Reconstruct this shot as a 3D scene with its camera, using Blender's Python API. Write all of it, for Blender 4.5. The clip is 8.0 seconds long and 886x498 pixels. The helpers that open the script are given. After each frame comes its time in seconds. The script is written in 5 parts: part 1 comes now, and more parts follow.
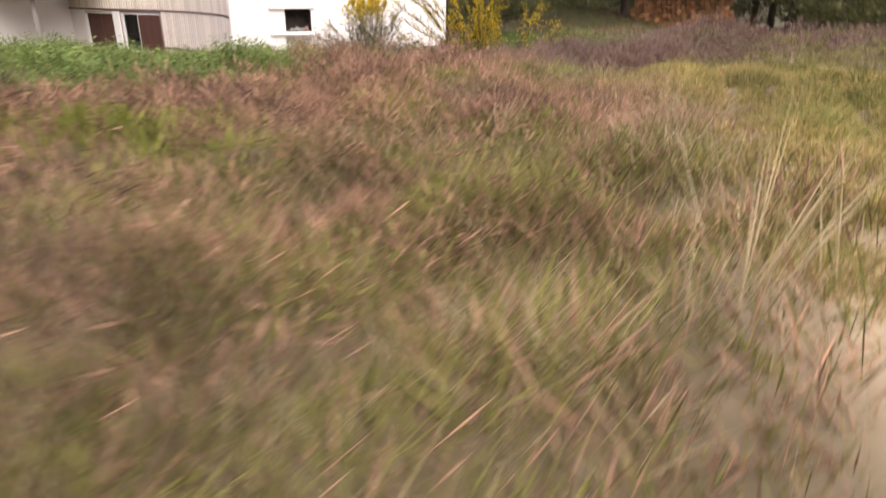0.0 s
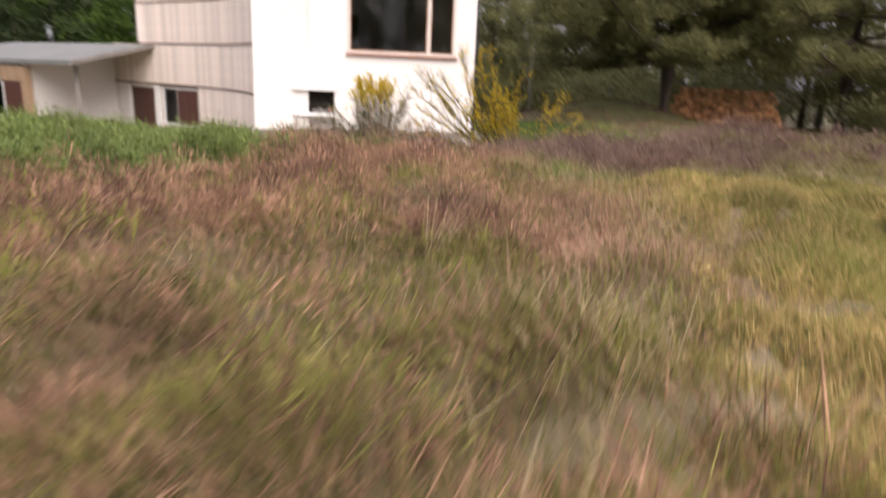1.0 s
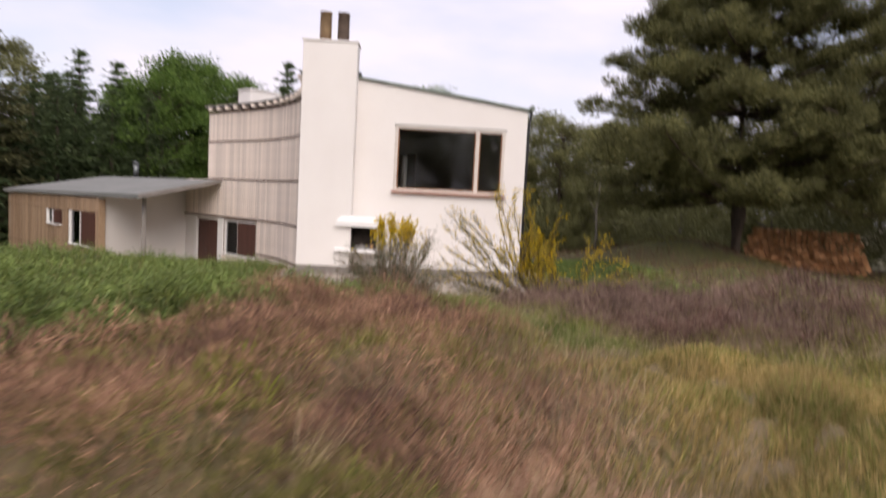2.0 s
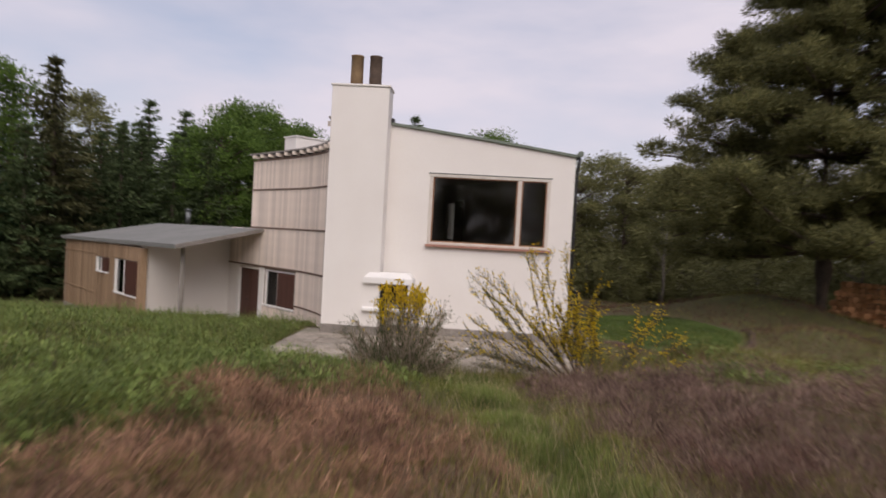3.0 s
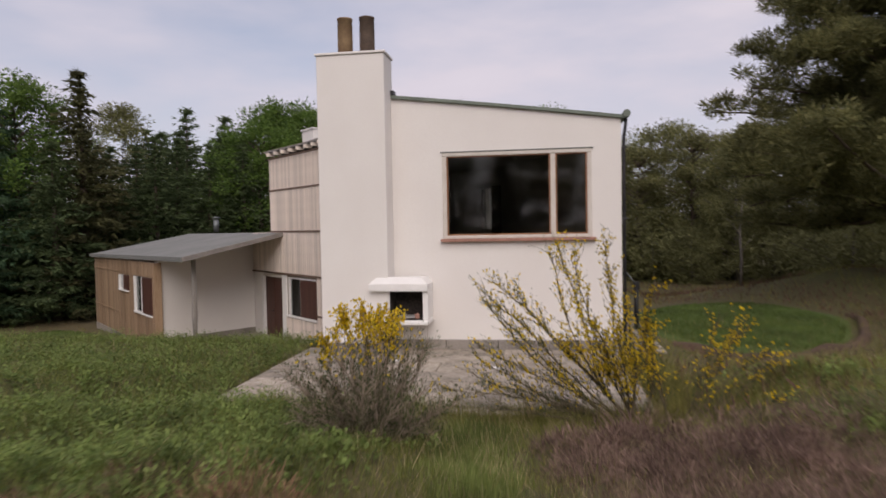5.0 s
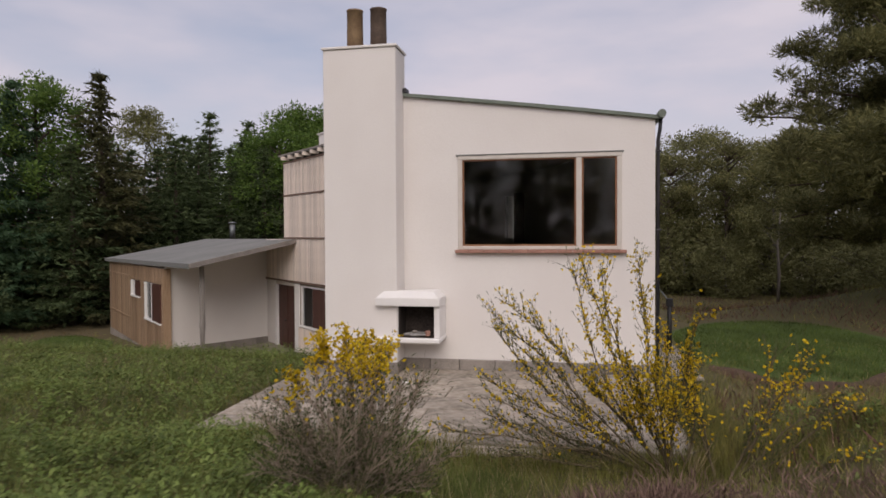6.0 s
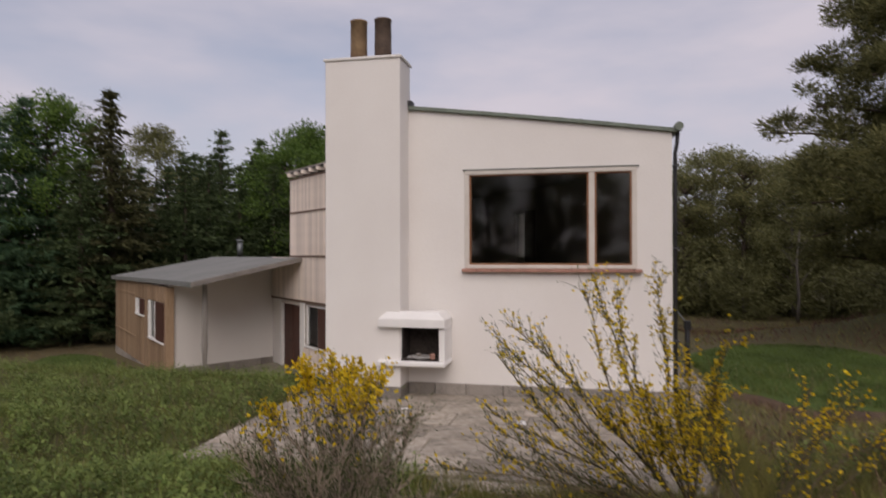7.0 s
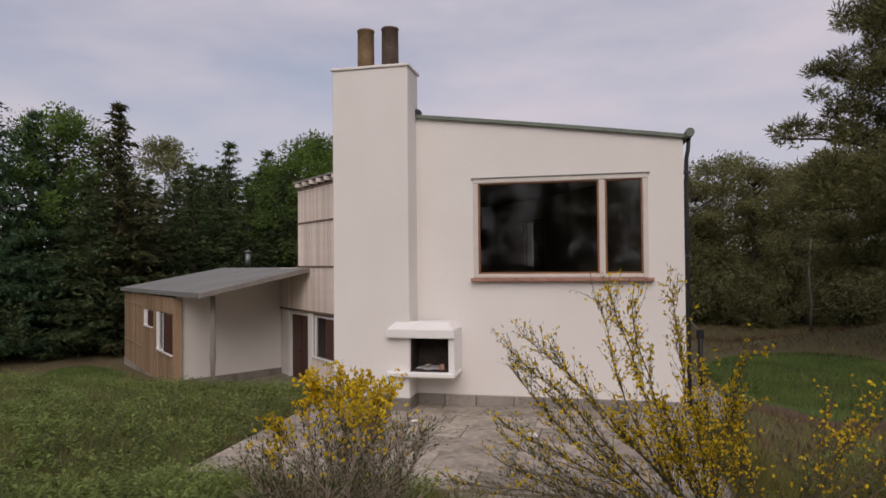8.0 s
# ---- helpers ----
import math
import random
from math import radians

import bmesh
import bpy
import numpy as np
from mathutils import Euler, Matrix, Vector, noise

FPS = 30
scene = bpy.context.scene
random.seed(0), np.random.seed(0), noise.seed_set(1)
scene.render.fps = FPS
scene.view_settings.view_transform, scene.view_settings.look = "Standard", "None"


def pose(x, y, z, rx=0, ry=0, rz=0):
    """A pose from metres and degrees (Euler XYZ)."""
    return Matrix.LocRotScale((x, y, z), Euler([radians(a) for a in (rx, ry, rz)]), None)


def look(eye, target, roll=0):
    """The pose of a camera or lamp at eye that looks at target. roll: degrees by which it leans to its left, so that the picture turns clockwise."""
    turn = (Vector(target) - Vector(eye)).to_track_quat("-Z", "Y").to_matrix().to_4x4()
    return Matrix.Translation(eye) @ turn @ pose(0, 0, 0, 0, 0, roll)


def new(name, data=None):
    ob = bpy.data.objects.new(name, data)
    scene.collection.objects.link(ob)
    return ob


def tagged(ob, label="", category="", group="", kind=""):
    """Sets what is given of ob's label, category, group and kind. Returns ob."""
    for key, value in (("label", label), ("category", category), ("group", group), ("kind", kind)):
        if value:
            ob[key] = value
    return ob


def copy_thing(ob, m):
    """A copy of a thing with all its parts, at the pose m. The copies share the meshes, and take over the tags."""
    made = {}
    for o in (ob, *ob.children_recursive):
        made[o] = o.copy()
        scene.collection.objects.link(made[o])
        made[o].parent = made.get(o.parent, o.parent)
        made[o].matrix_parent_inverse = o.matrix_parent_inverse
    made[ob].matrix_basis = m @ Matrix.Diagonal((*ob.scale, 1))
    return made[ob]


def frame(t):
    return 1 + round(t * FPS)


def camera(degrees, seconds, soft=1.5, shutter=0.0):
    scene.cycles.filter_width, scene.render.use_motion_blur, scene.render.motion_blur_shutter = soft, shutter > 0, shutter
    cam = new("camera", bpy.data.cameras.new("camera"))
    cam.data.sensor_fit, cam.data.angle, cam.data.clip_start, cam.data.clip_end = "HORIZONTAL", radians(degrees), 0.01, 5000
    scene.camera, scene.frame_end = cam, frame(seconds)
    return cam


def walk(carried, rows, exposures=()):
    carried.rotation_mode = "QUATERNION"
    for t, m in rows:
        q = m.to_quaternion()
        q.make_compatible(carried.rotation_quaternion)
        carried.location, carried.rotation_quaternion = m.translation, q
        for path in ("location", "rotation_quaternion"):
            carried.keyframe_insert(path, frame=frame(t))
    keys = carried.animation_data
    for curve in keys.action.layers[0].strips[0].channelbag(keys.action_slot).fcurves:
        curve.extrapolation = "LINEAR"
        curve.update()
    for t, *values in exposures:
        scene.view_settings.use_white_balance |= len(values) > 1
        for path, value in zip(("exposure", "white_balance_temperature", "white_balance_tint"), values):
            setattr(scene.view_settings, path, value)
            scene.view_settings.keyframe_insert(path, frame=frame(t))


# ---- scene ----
cam = camera(68.0, 8.0, soft=1.6, shutter=1.0)
PATH = [
    (0, (0.889, -16.973, 1.643), (1.341, -15.173, 0.896), 0.2),
    (0.5, (1.297, -16.633, 1.626), (1.724, -14.792, 0.972), 1.8),
    (1, (1.74, -16.243, 1.685), (2.079, -14.343, 1.16), 2.4),
    (1.5, (2.149, -15.921, 1.798), (2.325, -13.961, 1.441), 2.4),
    (2, (2.629, -15.394, 1.838), (2.732, -13.403, 1.689), 3.0),
    (2.2, (2.778, -15.234, 1.855), (2.848, -13.237, 1.761), 4.0),
    (3.3, (3.525, -13.581, 2.22), (3.353, -11.589, 2.187), 1.6),
    (3.5, (3.64, -13.395, 2.213), (3.443, -11.405, 2.153), 0.1),
    (4, (3.767, -12.645, 2.25), (3.473, -10.67, 2.144), -2.3),
    (4.5, (3.904, -12.019, 2.252), (3.634, -10.04, 2.15), -2.3),
    (4.7, (3.938, -11.752, 2.245), (3.667, -9.772, 2.154), -1.7),
    (5.8, (4.055, -10.472, 2.229), (3.671, -8.51, 2.191), -0.3),
    (6, (4.026, -10.34, 2.265), (3.643, -8.378, 2.219), -0.3),
    (6.5, (4.067, -10.032, 2.251), (3.706, -8.065, 2.209), 0.0),
    (7, (4.035, -9.845, 2.25), (3.615, -7.89, 2.262), -0.1),
    (7.5, (4.005, -9.76, 2.245), (3.563, -7.811, 2.301), -0.2),
    (8, (3.998, -9.749, 2.249), (3.555, -7.799, 2.29), -0.5),
]
walk(cam, [(t, look(eye, target, roll)) for t, eye, target, roll in PATH],
     exposures=[(t, e, 6800, 15) for t, e in ((0.0, 1.38), (0.5, 1.26), (1.0, 1.22), (1.5, 1.03), (2.0, 0.72), (2.2, 0.56), (3.3, 0.26), (4.7, 0.2), (5.8, 0.1), (8.0, -0.06))])

# ---- daylight: a bright overcast sky with a veiled sun ----
SUN_TO = Vector((0.20, -0.85, 0.78)).normalized()
world = bpy.data.worlds.new("overcast_sky")
scene.world = world
world.use_nodes = True
wn, wl = world.node_tree.nodes, world.node_tree.links
sky = wn.new("ShaderNodeTexSky")
sky.sky_type, sky.sun_disc = 'NISHITA', False
sky.sun_elevation = math.asin(SUN_TO.z)
sky.sun_rotation = math.atan2(SUN_TO.x, SUN_TO.y)
sky.air_density, sky.dust_density = 1.0, 2.0
dim = wn.new("ShaderNodeVectorMath"); dim.operation = 'SCALE'; dim.inputs["Scale"].default_value = 0.11
wl.new(sky.outputs[0], dim.inputs[0])
wtc = wn.new("ShaderNodeTexCoord")
wmap = wn.new("ShaderNodeMapping"); wmap.inputs["Scale"].default_value = (1.0, 1.0, 3.2)
wl.new(wtc.outputs["Generated"], wmap.inputs[0])
cloud = wn.new("ShaderNodeTexNoise"); cloud.inputs["Scale"].default_value = 2.1; cloud.inputs["Detail"].default_value = 5; cloud.inputs["Roughness"].default_value = 0.5
wl.new(wmap.outputs[0], cloud.inputs["Vector"])
cover = wn.new("ShaderNodeValToRGB")
cover.color_ramp.elements[0].position, cover.color_ramp.elements[1].position = 0.31, 0.60
cover.color_ramp.elements[0].color, cover.color_ramp.elements[1].color = (0.46, 0.46, 0.46, 1), (1, 1, 1, 1)
wl.new(cloud.outputs["Fac"], cover.inputs[0])
tone = wn.new("ShaderNodeValToRGB")
tone.color_ramp.elements[0].position, tone.color_ramp.elements[1].position = 0.3, 0.75
tone.color_ramp.elements[0].color, tone.color_ramp.elements[1].color = (0.53, 0.525, 0.615, 1), (0.63, 0.61, 0.69, 1)
wl.new(cloud.outputs["Fac"], tone.inputs[0])
wmix = wn.new("ShaderNodeMix"); wmix.data_type = 'RGBA'
wl.new(cover.outputs[0], wmix.inputs["Factor"]); wl.new(dim.outputs[0], wmix.inputs["A"]); wl.new(tone.outputs[0], wmix.inputs["B"])
bg = wn["Background"]; bg.inputs["Strength"].default_value = 1.0
wl.new(wmix.outputs["Result"], bg.inputs["Color"])
sun_data = bpy.data.lights.new("sun", 'SUN')
sun_data.energy, sun_data.angle, sun_data.color = 1.5, radians(50), (1.0, 0.95, 0.88)
sun = new("sun", sun_data)
sun.matrix_world = look(SUN_TO * 60, (0, 0, 0))

# ---- materials ----
def material(name, base, rough=0.8, second=None, scale=6.0, third=None, fine=60.0, bump=0.15, metal=0.0, vary=0.0, stretch=(1, 1, 1), island=False, spec=0.3, amount=0.5):
    """Base colour broken up at two scales, with fine relief; vary: brightness from object to object or from island to island."""
    m = bpy.data.materials.new(name)
    m.use_nodes = True
    n, l = m.node_tree.nodes, m.node_tree.links
    b = n["Principled BSDF"]
    b.inputs["Roughness"].default_value, b.inputs["Metallic"].default_value = rough, metal
    b.inputs["Specular IOR Level"].default_value = spec
    tc = n.new("ShaderNodeTexCoord"); mp = n.new("ShaderNodeMapping"); mp.inputs["Scale"].default_value = stretch
    l.new(tc.outputs["Object"], mp.inputs[0])
    big = n.new("ShaderNodeTexNoise"); big.inputs["Scale"].default_value = scale; big.inputs["Detail"].default_value = 4
    small = n.new("ShaderNodeTexNoise"); small.inputs["Scale"].default_value = fine; small.inputs["Detail"].default_value = 3
    for t in (big, small):
        l.new(mp.outputs[0], t.inputs["Vector"])
    second = second or tuple(c * 0.8 for c in base)
    third = third or tuple(c * 0.85 for c in base)
    ramp = n.new("ShaderNodeValToRGB"); ramp.color_ramp.elements[0].position, ramp.color_ramp.elements[1].position = 0.38, 0.64
    ramp.color_ramp.elements[0].color, ramp.color_ramp.elements[1].color = (*base, 1), (*second, 1)
    l.new(big.outputs["Fac"], ramp.inputs[0])
    mix = n.new("ShaderNodeMix"); mix.data_type = 'RGBA'
    fac = n.new("ShaderNodeMapRange"); fac.inputs["From Min"].default_value, fac.inputs["From Max"].default_value = 0.4, 0.68
    fac.inputs["To Max"].default_value = amount
    l.new(small.outputs["Fac"], fac.inputs["Value"]); l.new(fac.outputs[0], mix.inputs["Factor"])
    l.new(ramp.outputs[0], mix.inputs["A"]); mix.inputs["B"].default_value = (*third, 1)
    out = mix.outputs["Result"]
    if vary:
        src = n.new("ShaderNodeNewGeometry").outputs["Random Per Island"] if island else n.new("ShaderNodeObjectInfo").outputs["Random"]
        mr = n.new("ShaderNodeMapRange"); mr.inputs["To Min"].default_value, mr.inputs["To Max"].default_value = 1 - vary, 1 + vary
        l.new(src, mr.inputs["Value"])
        hsv = n.new("ShaderNodeHueSaturation"); l.new(mr.outputs[0], hsv.inputs["Value"]); l.new(out, hsv.inputs["Color"])
        out = hsv.outputs[0]
    l.new(out, b.inputs["Base Color"])
    if bump:
        bp = n.new("ShaderNodeBump"); bp.inputs["Strength"].default_value = bump; bp.inputs["Distance"].default_value = 0.01
        l.new(small.outputs["Fac"], bp.inputs["Height"]); l.new(bp.outputs[0], b.inputs["Normal"])
    return m


def leafy(name, a, b_, rough=0.65, through_light=0.35, mottle=(0.9, 0.65, 1.3)):
    """Leaves and blades: hue from island to island, some light passing through."""
    m = bpy.data.materials.new(name)
    m.use_nodes = True
    n, l = m.node_tree.nodes, m.node_tree.links
    b = n["Principled BSDF"]
    b.inputs["Roughness"].default_value = rough
    b.inputs["Specular IOR Level"].default_value = 0.2
    g = n.new("ShaderNodeNewGeometry")
    ramp = n.new("ShaderNodeValToRGB")
    ramp.color_ramp.elements[0].color, ramp.color_ramp.elements[1].color = (*a, 1), (*b_, 1)
    l.new(g.outputs["Random Per Island"], ramp.inputs[0])
    tc = n.new("ShaderNodeTexCoord"); nz = n.new("ShaderNodeTexNoise"); nz.inputs["Scale"].default_value = mottle[0]
    l.new(tc.outputs["Object"], nz.inputs["Vector"])
    hsv = n.new("ShaderNodeHueSaturation")
    mr = n.new("ShaderNodeMapRange"); mr.inputs["From Min"].default_value, mr.inputs["From Max"].default_value = 0.3, 0.7
    mr.inputs["To Min"].default_value, mr.inputs["To Max"].default_value = mottle[1:]
    l.new(nz.outputs["Fac"], mr.inputs["Value"]); l.new(mr.outputs[0], hsv.inputs["Value"]); l.new(ramp.outputs[0], hsv.inputs["Color"])
    l.new(hsv.outputs[0], b.inputs["Base Color"])
    tr = n.new("ShaderNodeBsdfTranslucent"); l.new(hsv.outputs[0], tr.inputs["Color"])
    mx = n.new("ShaderNodeMixShader"); mx.inputs[0].default_value = through_light
    l.new(b.outputs[0], mx.inputs[1]); l.new(tr.outputs[0], mx.inputs[2]); l.new(mx.outputs[0], n["Material Output"].inputs["Surface"])
    return m


M_WHITE = material("white_limewash", (0.80, 0.765, 0.735), 0.85, (0.77, 0.73, 0.70), 0.9, (0.74, 0.70, 0.67), 35, 0.25, amount=0.25)
M_BRIGHT = material("fresh_white_paint", (0.84, 0.82, 0.80), 0.6, (0.80, 0.78, 0.76), 3, (0.78, 0.76, 0.74), 40, 0.12, amount=0.2)
M_SLAT = material("weathered_pale_wood", (0.84, 0.74, 0.665), 0.8, (0.77, 0.67, 0.60), 1.2, (0.66, 0.57, 0.51), 30, 0.2, vary=0.12, stretch=(1, 1, 0.12), amount=0.4)
# rail colour kept dark to draw the shadow gaps between slat rows
M_RAIL = material("shadow_gap_rail", (0.20, 0.135, 0.10), 0.85, (0.15, 0.10, 0.078), 3, (0.27, 0.19, 0.15), 40, 0.3)
# backing darkened in colour for shade between slats; also the annexe's wall core
M_SLAT_BACK = material("shade_toned_boarding", (0.36, 0.29, 0.24), 0.85, (0.30, 0.24, 0.20), 2, (0.25, 0.20, 0.17), 30, 0.2)
M_CLAD = material("honey_wood_boards", (0.37, 0.255, 0.165), 0.75, (0.30, 0.20, 0.125), 1.5, (0.22, 0.14, 0.085), 40, 0.2, vary=0.16, stretch=(1, 1, 0.1), amount=0.5)
M_BROWN = material("dark_brown_stain", (0.105, 0.046, 0.034), 0.5, (0.080, 0.034, 0.026), 4, (0.060, 0.028, 0.022), 50, 0.15, stretch=(1, 1, 0.12))
M_FRAME = material("pale_window_wood", (0.66, 0.61, 0.56), 0.55, (0.60, 0.55, 0.50), 4, (0.56, 0.50, 0.45), 50, 0.1, amount=0.3)
M_OAK = material("orange_brown_rebate", (0.30, 0.14, 0.07), 0.6, (0.22, 0.10, 0.05), 5, None, 50, 0.1)
M_SILL = material("red_brown_clay_sill", (0.38, 0.20, 0.155), 0.75, (0.30, 0.155, 0.12), 5, (0.46, 0.28, 0.22), 40, 0.25, vary=0.12)
M_FELT = material("grey_roofing_felt", (0.215, 0.215, 0.205), 0.9, (0.17, 0.175, 0.165), 0.8, (0.27, 0.27, 0.26), 70, 0.3)
M_GREEN_EDGE = material("verdigris_roof_edge", (0.165, 0.20, 0.165), 0.6, (0.13, 0.155, 0.13), 3, (0.24, 0.26, 0.22), 40, 0.2)
M_GUTTER = material("dark_zinc_pipe", (0.075, 0.072, 0.08), 0.5, (0.05, 0.05, 0.055), 3, None, 50, 0.1, metal=0.3)
M_BLACK = material("black_iron", (0.018, 0.018, 0.02), 0.5, None, 6, None, 60, 0.1)
M_PIPE = material("galvanised_flue", (0.20, 0.215, 0.22), 0.45, (0.14, 0.15, 0.155), 5, None, 60, 0.1, metal=0.6)
M_POT_A = material("tan_clay_pot", (0.26, 0.175, 0.095), 0.8, (0.19, 0.12, 0.07), 4, (0.12, 0.08, 0.05), 40, 0.3)
M_POT_B = material("sooty_clay_pot", (0.115, 0.082, 0.062), 0.8, (0.07, 0.05, 0.042), 4, (0.17, 0.12, 0.085), 40, 0.3)
M_STONE = material("grey_plinth_stone", (0.29, 0.255, 0.225), 0.9, (0.20, 0.18, 0.16), 3, (0.38, 0.34, 0.305), 45, 0.5, vary=0.22)
M_PAVE = material("pale_grey_paving", (0.36, 0.305, 0.25), 0.88, (0.20, 0.175, 0.14), 2.6, (0.47, 0.42, 0.355), 9, 0.3, vary=0.26, amount=0.65)
M_JOINT = material("sandy_joints", (0.27, 0.235, 0.19), 0.95, (0.17, 0.165, 0.11), 3, (0.34, 0.30, 0.25), 60, 0.5)
M_SOOT = material("sooty_hearth", (0.055, 0.043, 0.037), 0.95, (0.035, 0.028, 0.025), 6, (0.11, 0.09, 0.08), 40, 0.5)
M_ASH = material("ash_and_charred_wood", (0.30, 0.285, 0.27), 0.95, (0.20, 0.19, 0.18), 9, (0.40, 0.385, 0.37), 50, 0.4)
M_INNER = material("dim_interior_paint", (0.46, 0.42, 0.38), 0.9, (0.40, 0.36, 0.32), 2, None, 30, 0.1)
M_CURTAIN = leafy("cream_curtain", (0.80, 0.77, 0.72), (0.86, 0.83, 0.78), 0.9, 0.8)
M_BARK = material("pine_bark", (0.105, 0.078, 0.062), 0.95, (0.07, 0.052, 0.042), 5, (0.16, 0.125, 0.10), 25, 0.8, stretch=(1, 1, 0.35))
M_PALE_BARK = material("pale_trunk_bark", (0.17, 0.15, 0.128), 0.9, (0.11, 0.096, 0.083), 4, (0.07, 0.062, 0.052), 22, 0.6, stretch=(1, 1, 0.5))
M_TWIG = material("broom_stems", (0.350, 0.275, 0.215), 0.9, (0.24, 0.185, 0.140), 6, (0.45, 0.37, 0.30), 30, 0.3)
M_TWIG_DARK = material("green_brown_broom_stems", (0.150, 0.120, 0.070), 0.85, (0.105, 0.085, 0.05), 6, (0.22, 0.175, 0.115), 30, 0.3)
M_LOG_END = material("cut_log_ends", (0.50, 0.26, 0.125), 0.85, (0.40, 0.20, 0.09), 5, (0.27, 0.14, 0.075), 50, 0.3, vary=0.35)
M_POST = material("weathered_round_post", (0.33, 0.30, 0.275), 0.85, (0.26, 0.235, 0.215), 3, (0.20, 0.18, 0.165), 35, 0.4, stretch=(1, 1, 0.2))
M_SPRUCE = leafy("spruce_needles", (0.048, 0.074, 0.032), (0.120, 0.160, 0.068))
M_BLUE_SPRUCE = leafy("blue_green_needles", (0.042, 0.088, 0.044), (0.105, 0.172, 0.085))
M_PINE = leafy("pine_needles", (0.082, 0.090, 0.036), (0.230, 0.218, 0.088))
M_DECID = leafy("fresh_green_leaves", (0.060, 0.115, 0.024), (0.160, 0.245, 0.052))
M_DULL = leafy("olive_brown_leaves", (0.150, 0.156, 0.066), (0.235, 0.232, 0.102))
M_HEATHER = leafy("dry_brown_heather", (0.128, 0.066, 0.045), (0.520, 0.308, 0.200), 0.9, 0.2, (2.6, 0.38, 1.55))
M_HEATHER_GREY = leafy("grey_brown_heather", (0.090, 0.056, 0.046), (0.330, 0.225, 0.180), 0.9, 0.2, (2.6, 0.5, 1.4))
M_HEATHER_DARK = leafy("dark_heather_stems", (0.070, 0.040, 0.033), (0.210, 0.120, 0.090), 0.9, 0.15, (2.6, 0.6, 1.35))
M_GRASS = leafy("meadow_grass", (0.110, 0.135, 0.028), (0.320, 0.325, 0.095), 0.7, 0.4, (1.8, 0.6, 1.4))
M_HERB = leafy("broad_green_herbs", (0.110, 0.165, 0.042), (0.260, 0.325, 0.095), 0.6, 0.35, (1.5, 0.5, 1.4))
M_LITTER = leafy("brown_litter", (0.120, 0.088, 0.042), (0.340, 0.250, 0.125), 0.9, 0.2)
M_STRAW = leafy("bleached_straw", (0.360, 0.270, 0.140), (0.680, 0.550, 0.340), 0.7, 0.3)
M_OLIVE = leafy("olive_crowberry", (0.105, 0.116, 0.030), (0.310, 0.278, 0.086), 0.8, 0.25, (2.2, 0.45, 1.5))
M_LIME = leafy("yellow_green_shoots", (0.190, 0.230, 0.040), (0.360, 0.380, 0.080), 0.7, 0.4)
M_FLOWER = leafy("broom_flowers", (0.66, 0.44, 0.012), (0.86, 0.66, 0.040), 0.6, 0.25)
M_BROOM_GREEN = leafy("broom_green_shoots", (0.040, 0.062, 0.020), (0.110, 0.130, 0.045), 0.7, 0.3)


def glass_material():
    m = bpy.data.materials.new("window_glass")
    m.use_nodes = True
    n, l = m.node_tree.nodes, m.node_tree.links
    n.remove(n["Principled BSDF"])
    t = n.new("ShaderNodeBsdfTransparent"); t.inputs["Color"].default_value = (0.86, 0.88, 0.87, 1)
    g = n.new("ShaderNodeBsdfGlossy"); g.inputs["Roughness"].default_value = 0.015
    f = n.new("ShaderNodeFresnel"); f.inputs["IOR"].default_value = 1.5
    mx = n.new("ShaderNodeMixShader")
    l.new(f.outputs[0], mx.inputs[0]); l.new(t.outputs[0], mx.inputs[1]); l.new(g.outputs[0], mx.inputs[2])
    l.new(mx.outputs[0], n["Material Output"].inputs["Surface"])
    return m


M_GLASS = glass_material()


# ---- small building kit ----
def mesh_ob(name, bm, mat, smooth=False):
    me = bpy.data.meshes.new(name)
    bm.normal_update()
    bm.to_mesh(me)
    bm.free()
    me.materials.append(mat)
    if smooth:
        me.shade_smooth()
    return new(name, me)


def part(name, bm, mat, parent, label="", smooth=False):
    ob = mesh_ob(name, bm, mat, smooth)
    ob.parent = parent
    return tagged(ob, label) if label else ob


def hexa(bm, c):
    """A closed six-sided block from 8 corners: four below, four above, both anticlockwise."""
    v = [bm.verts.new(p) for p in c]
    for f in ((3, 2, 1, 0), (4, 5, 6, 7), (0, 1, 5, 4), (1, 2, 6, 5), (2, 3, 7, 6), (3, 0, 4, 7)):
        bm.faces.new([v[i] for i in f])


def block(x0, x1, y0, y1, z0, z1, bevel=0.0, m=None):
    bm = bmesh.new()
    hexa(bm, [(x0, y0, z0), (x1, y0, z0), (x1, y1, z0), (x0, y1, z0), (x0, y0, z1), (x1, y0, z1), (x1, y1, z1), (x0, y1, z1)])
    if bevel:
        bmesh.ops.bevel(bm, geom=bm.edges[:], offset=bevel, segments=1, affect='EDGES')
    if m is not None:
        bm.transform(m)
    return bm


def tube(bm, pts, radii, sides=8):
    """A tapering tube through pts, closed at both ends."""
    rings = []
    for i, p in enumerate(pts):
        p = Vector(p)
        d = Vector(pts[min(i + 1, len(pts) - 1)]) - Vector(pts[max(i - 1, 0)])
        q = d.to_track_quat('Z', 'Y')
        rings.append([bm.verts.new(p + q @ Vector((math.cos(a) * radii[i], math.sin(a) * radii[i], 0))) for a in [2 * math.pi * k / sides for k in range(sides)]])
    for a, b in zip(rings, rings[1:]):
        for k in range(sides):
            bm.faces.new((a[k], a[(k + 1) % sides], b[(k + 1) % sides], b[k]))
    bm.faces.new(rings[0][::-1])
    bm.faces.new(rings[-1])


def thing(name, label, category, at=(0, 0, 0), group="", kind=""):
    e = new(name)
    e.location = at
    e.empty_display_size = 0.2
    return tagged(e, label, category, group, kind)


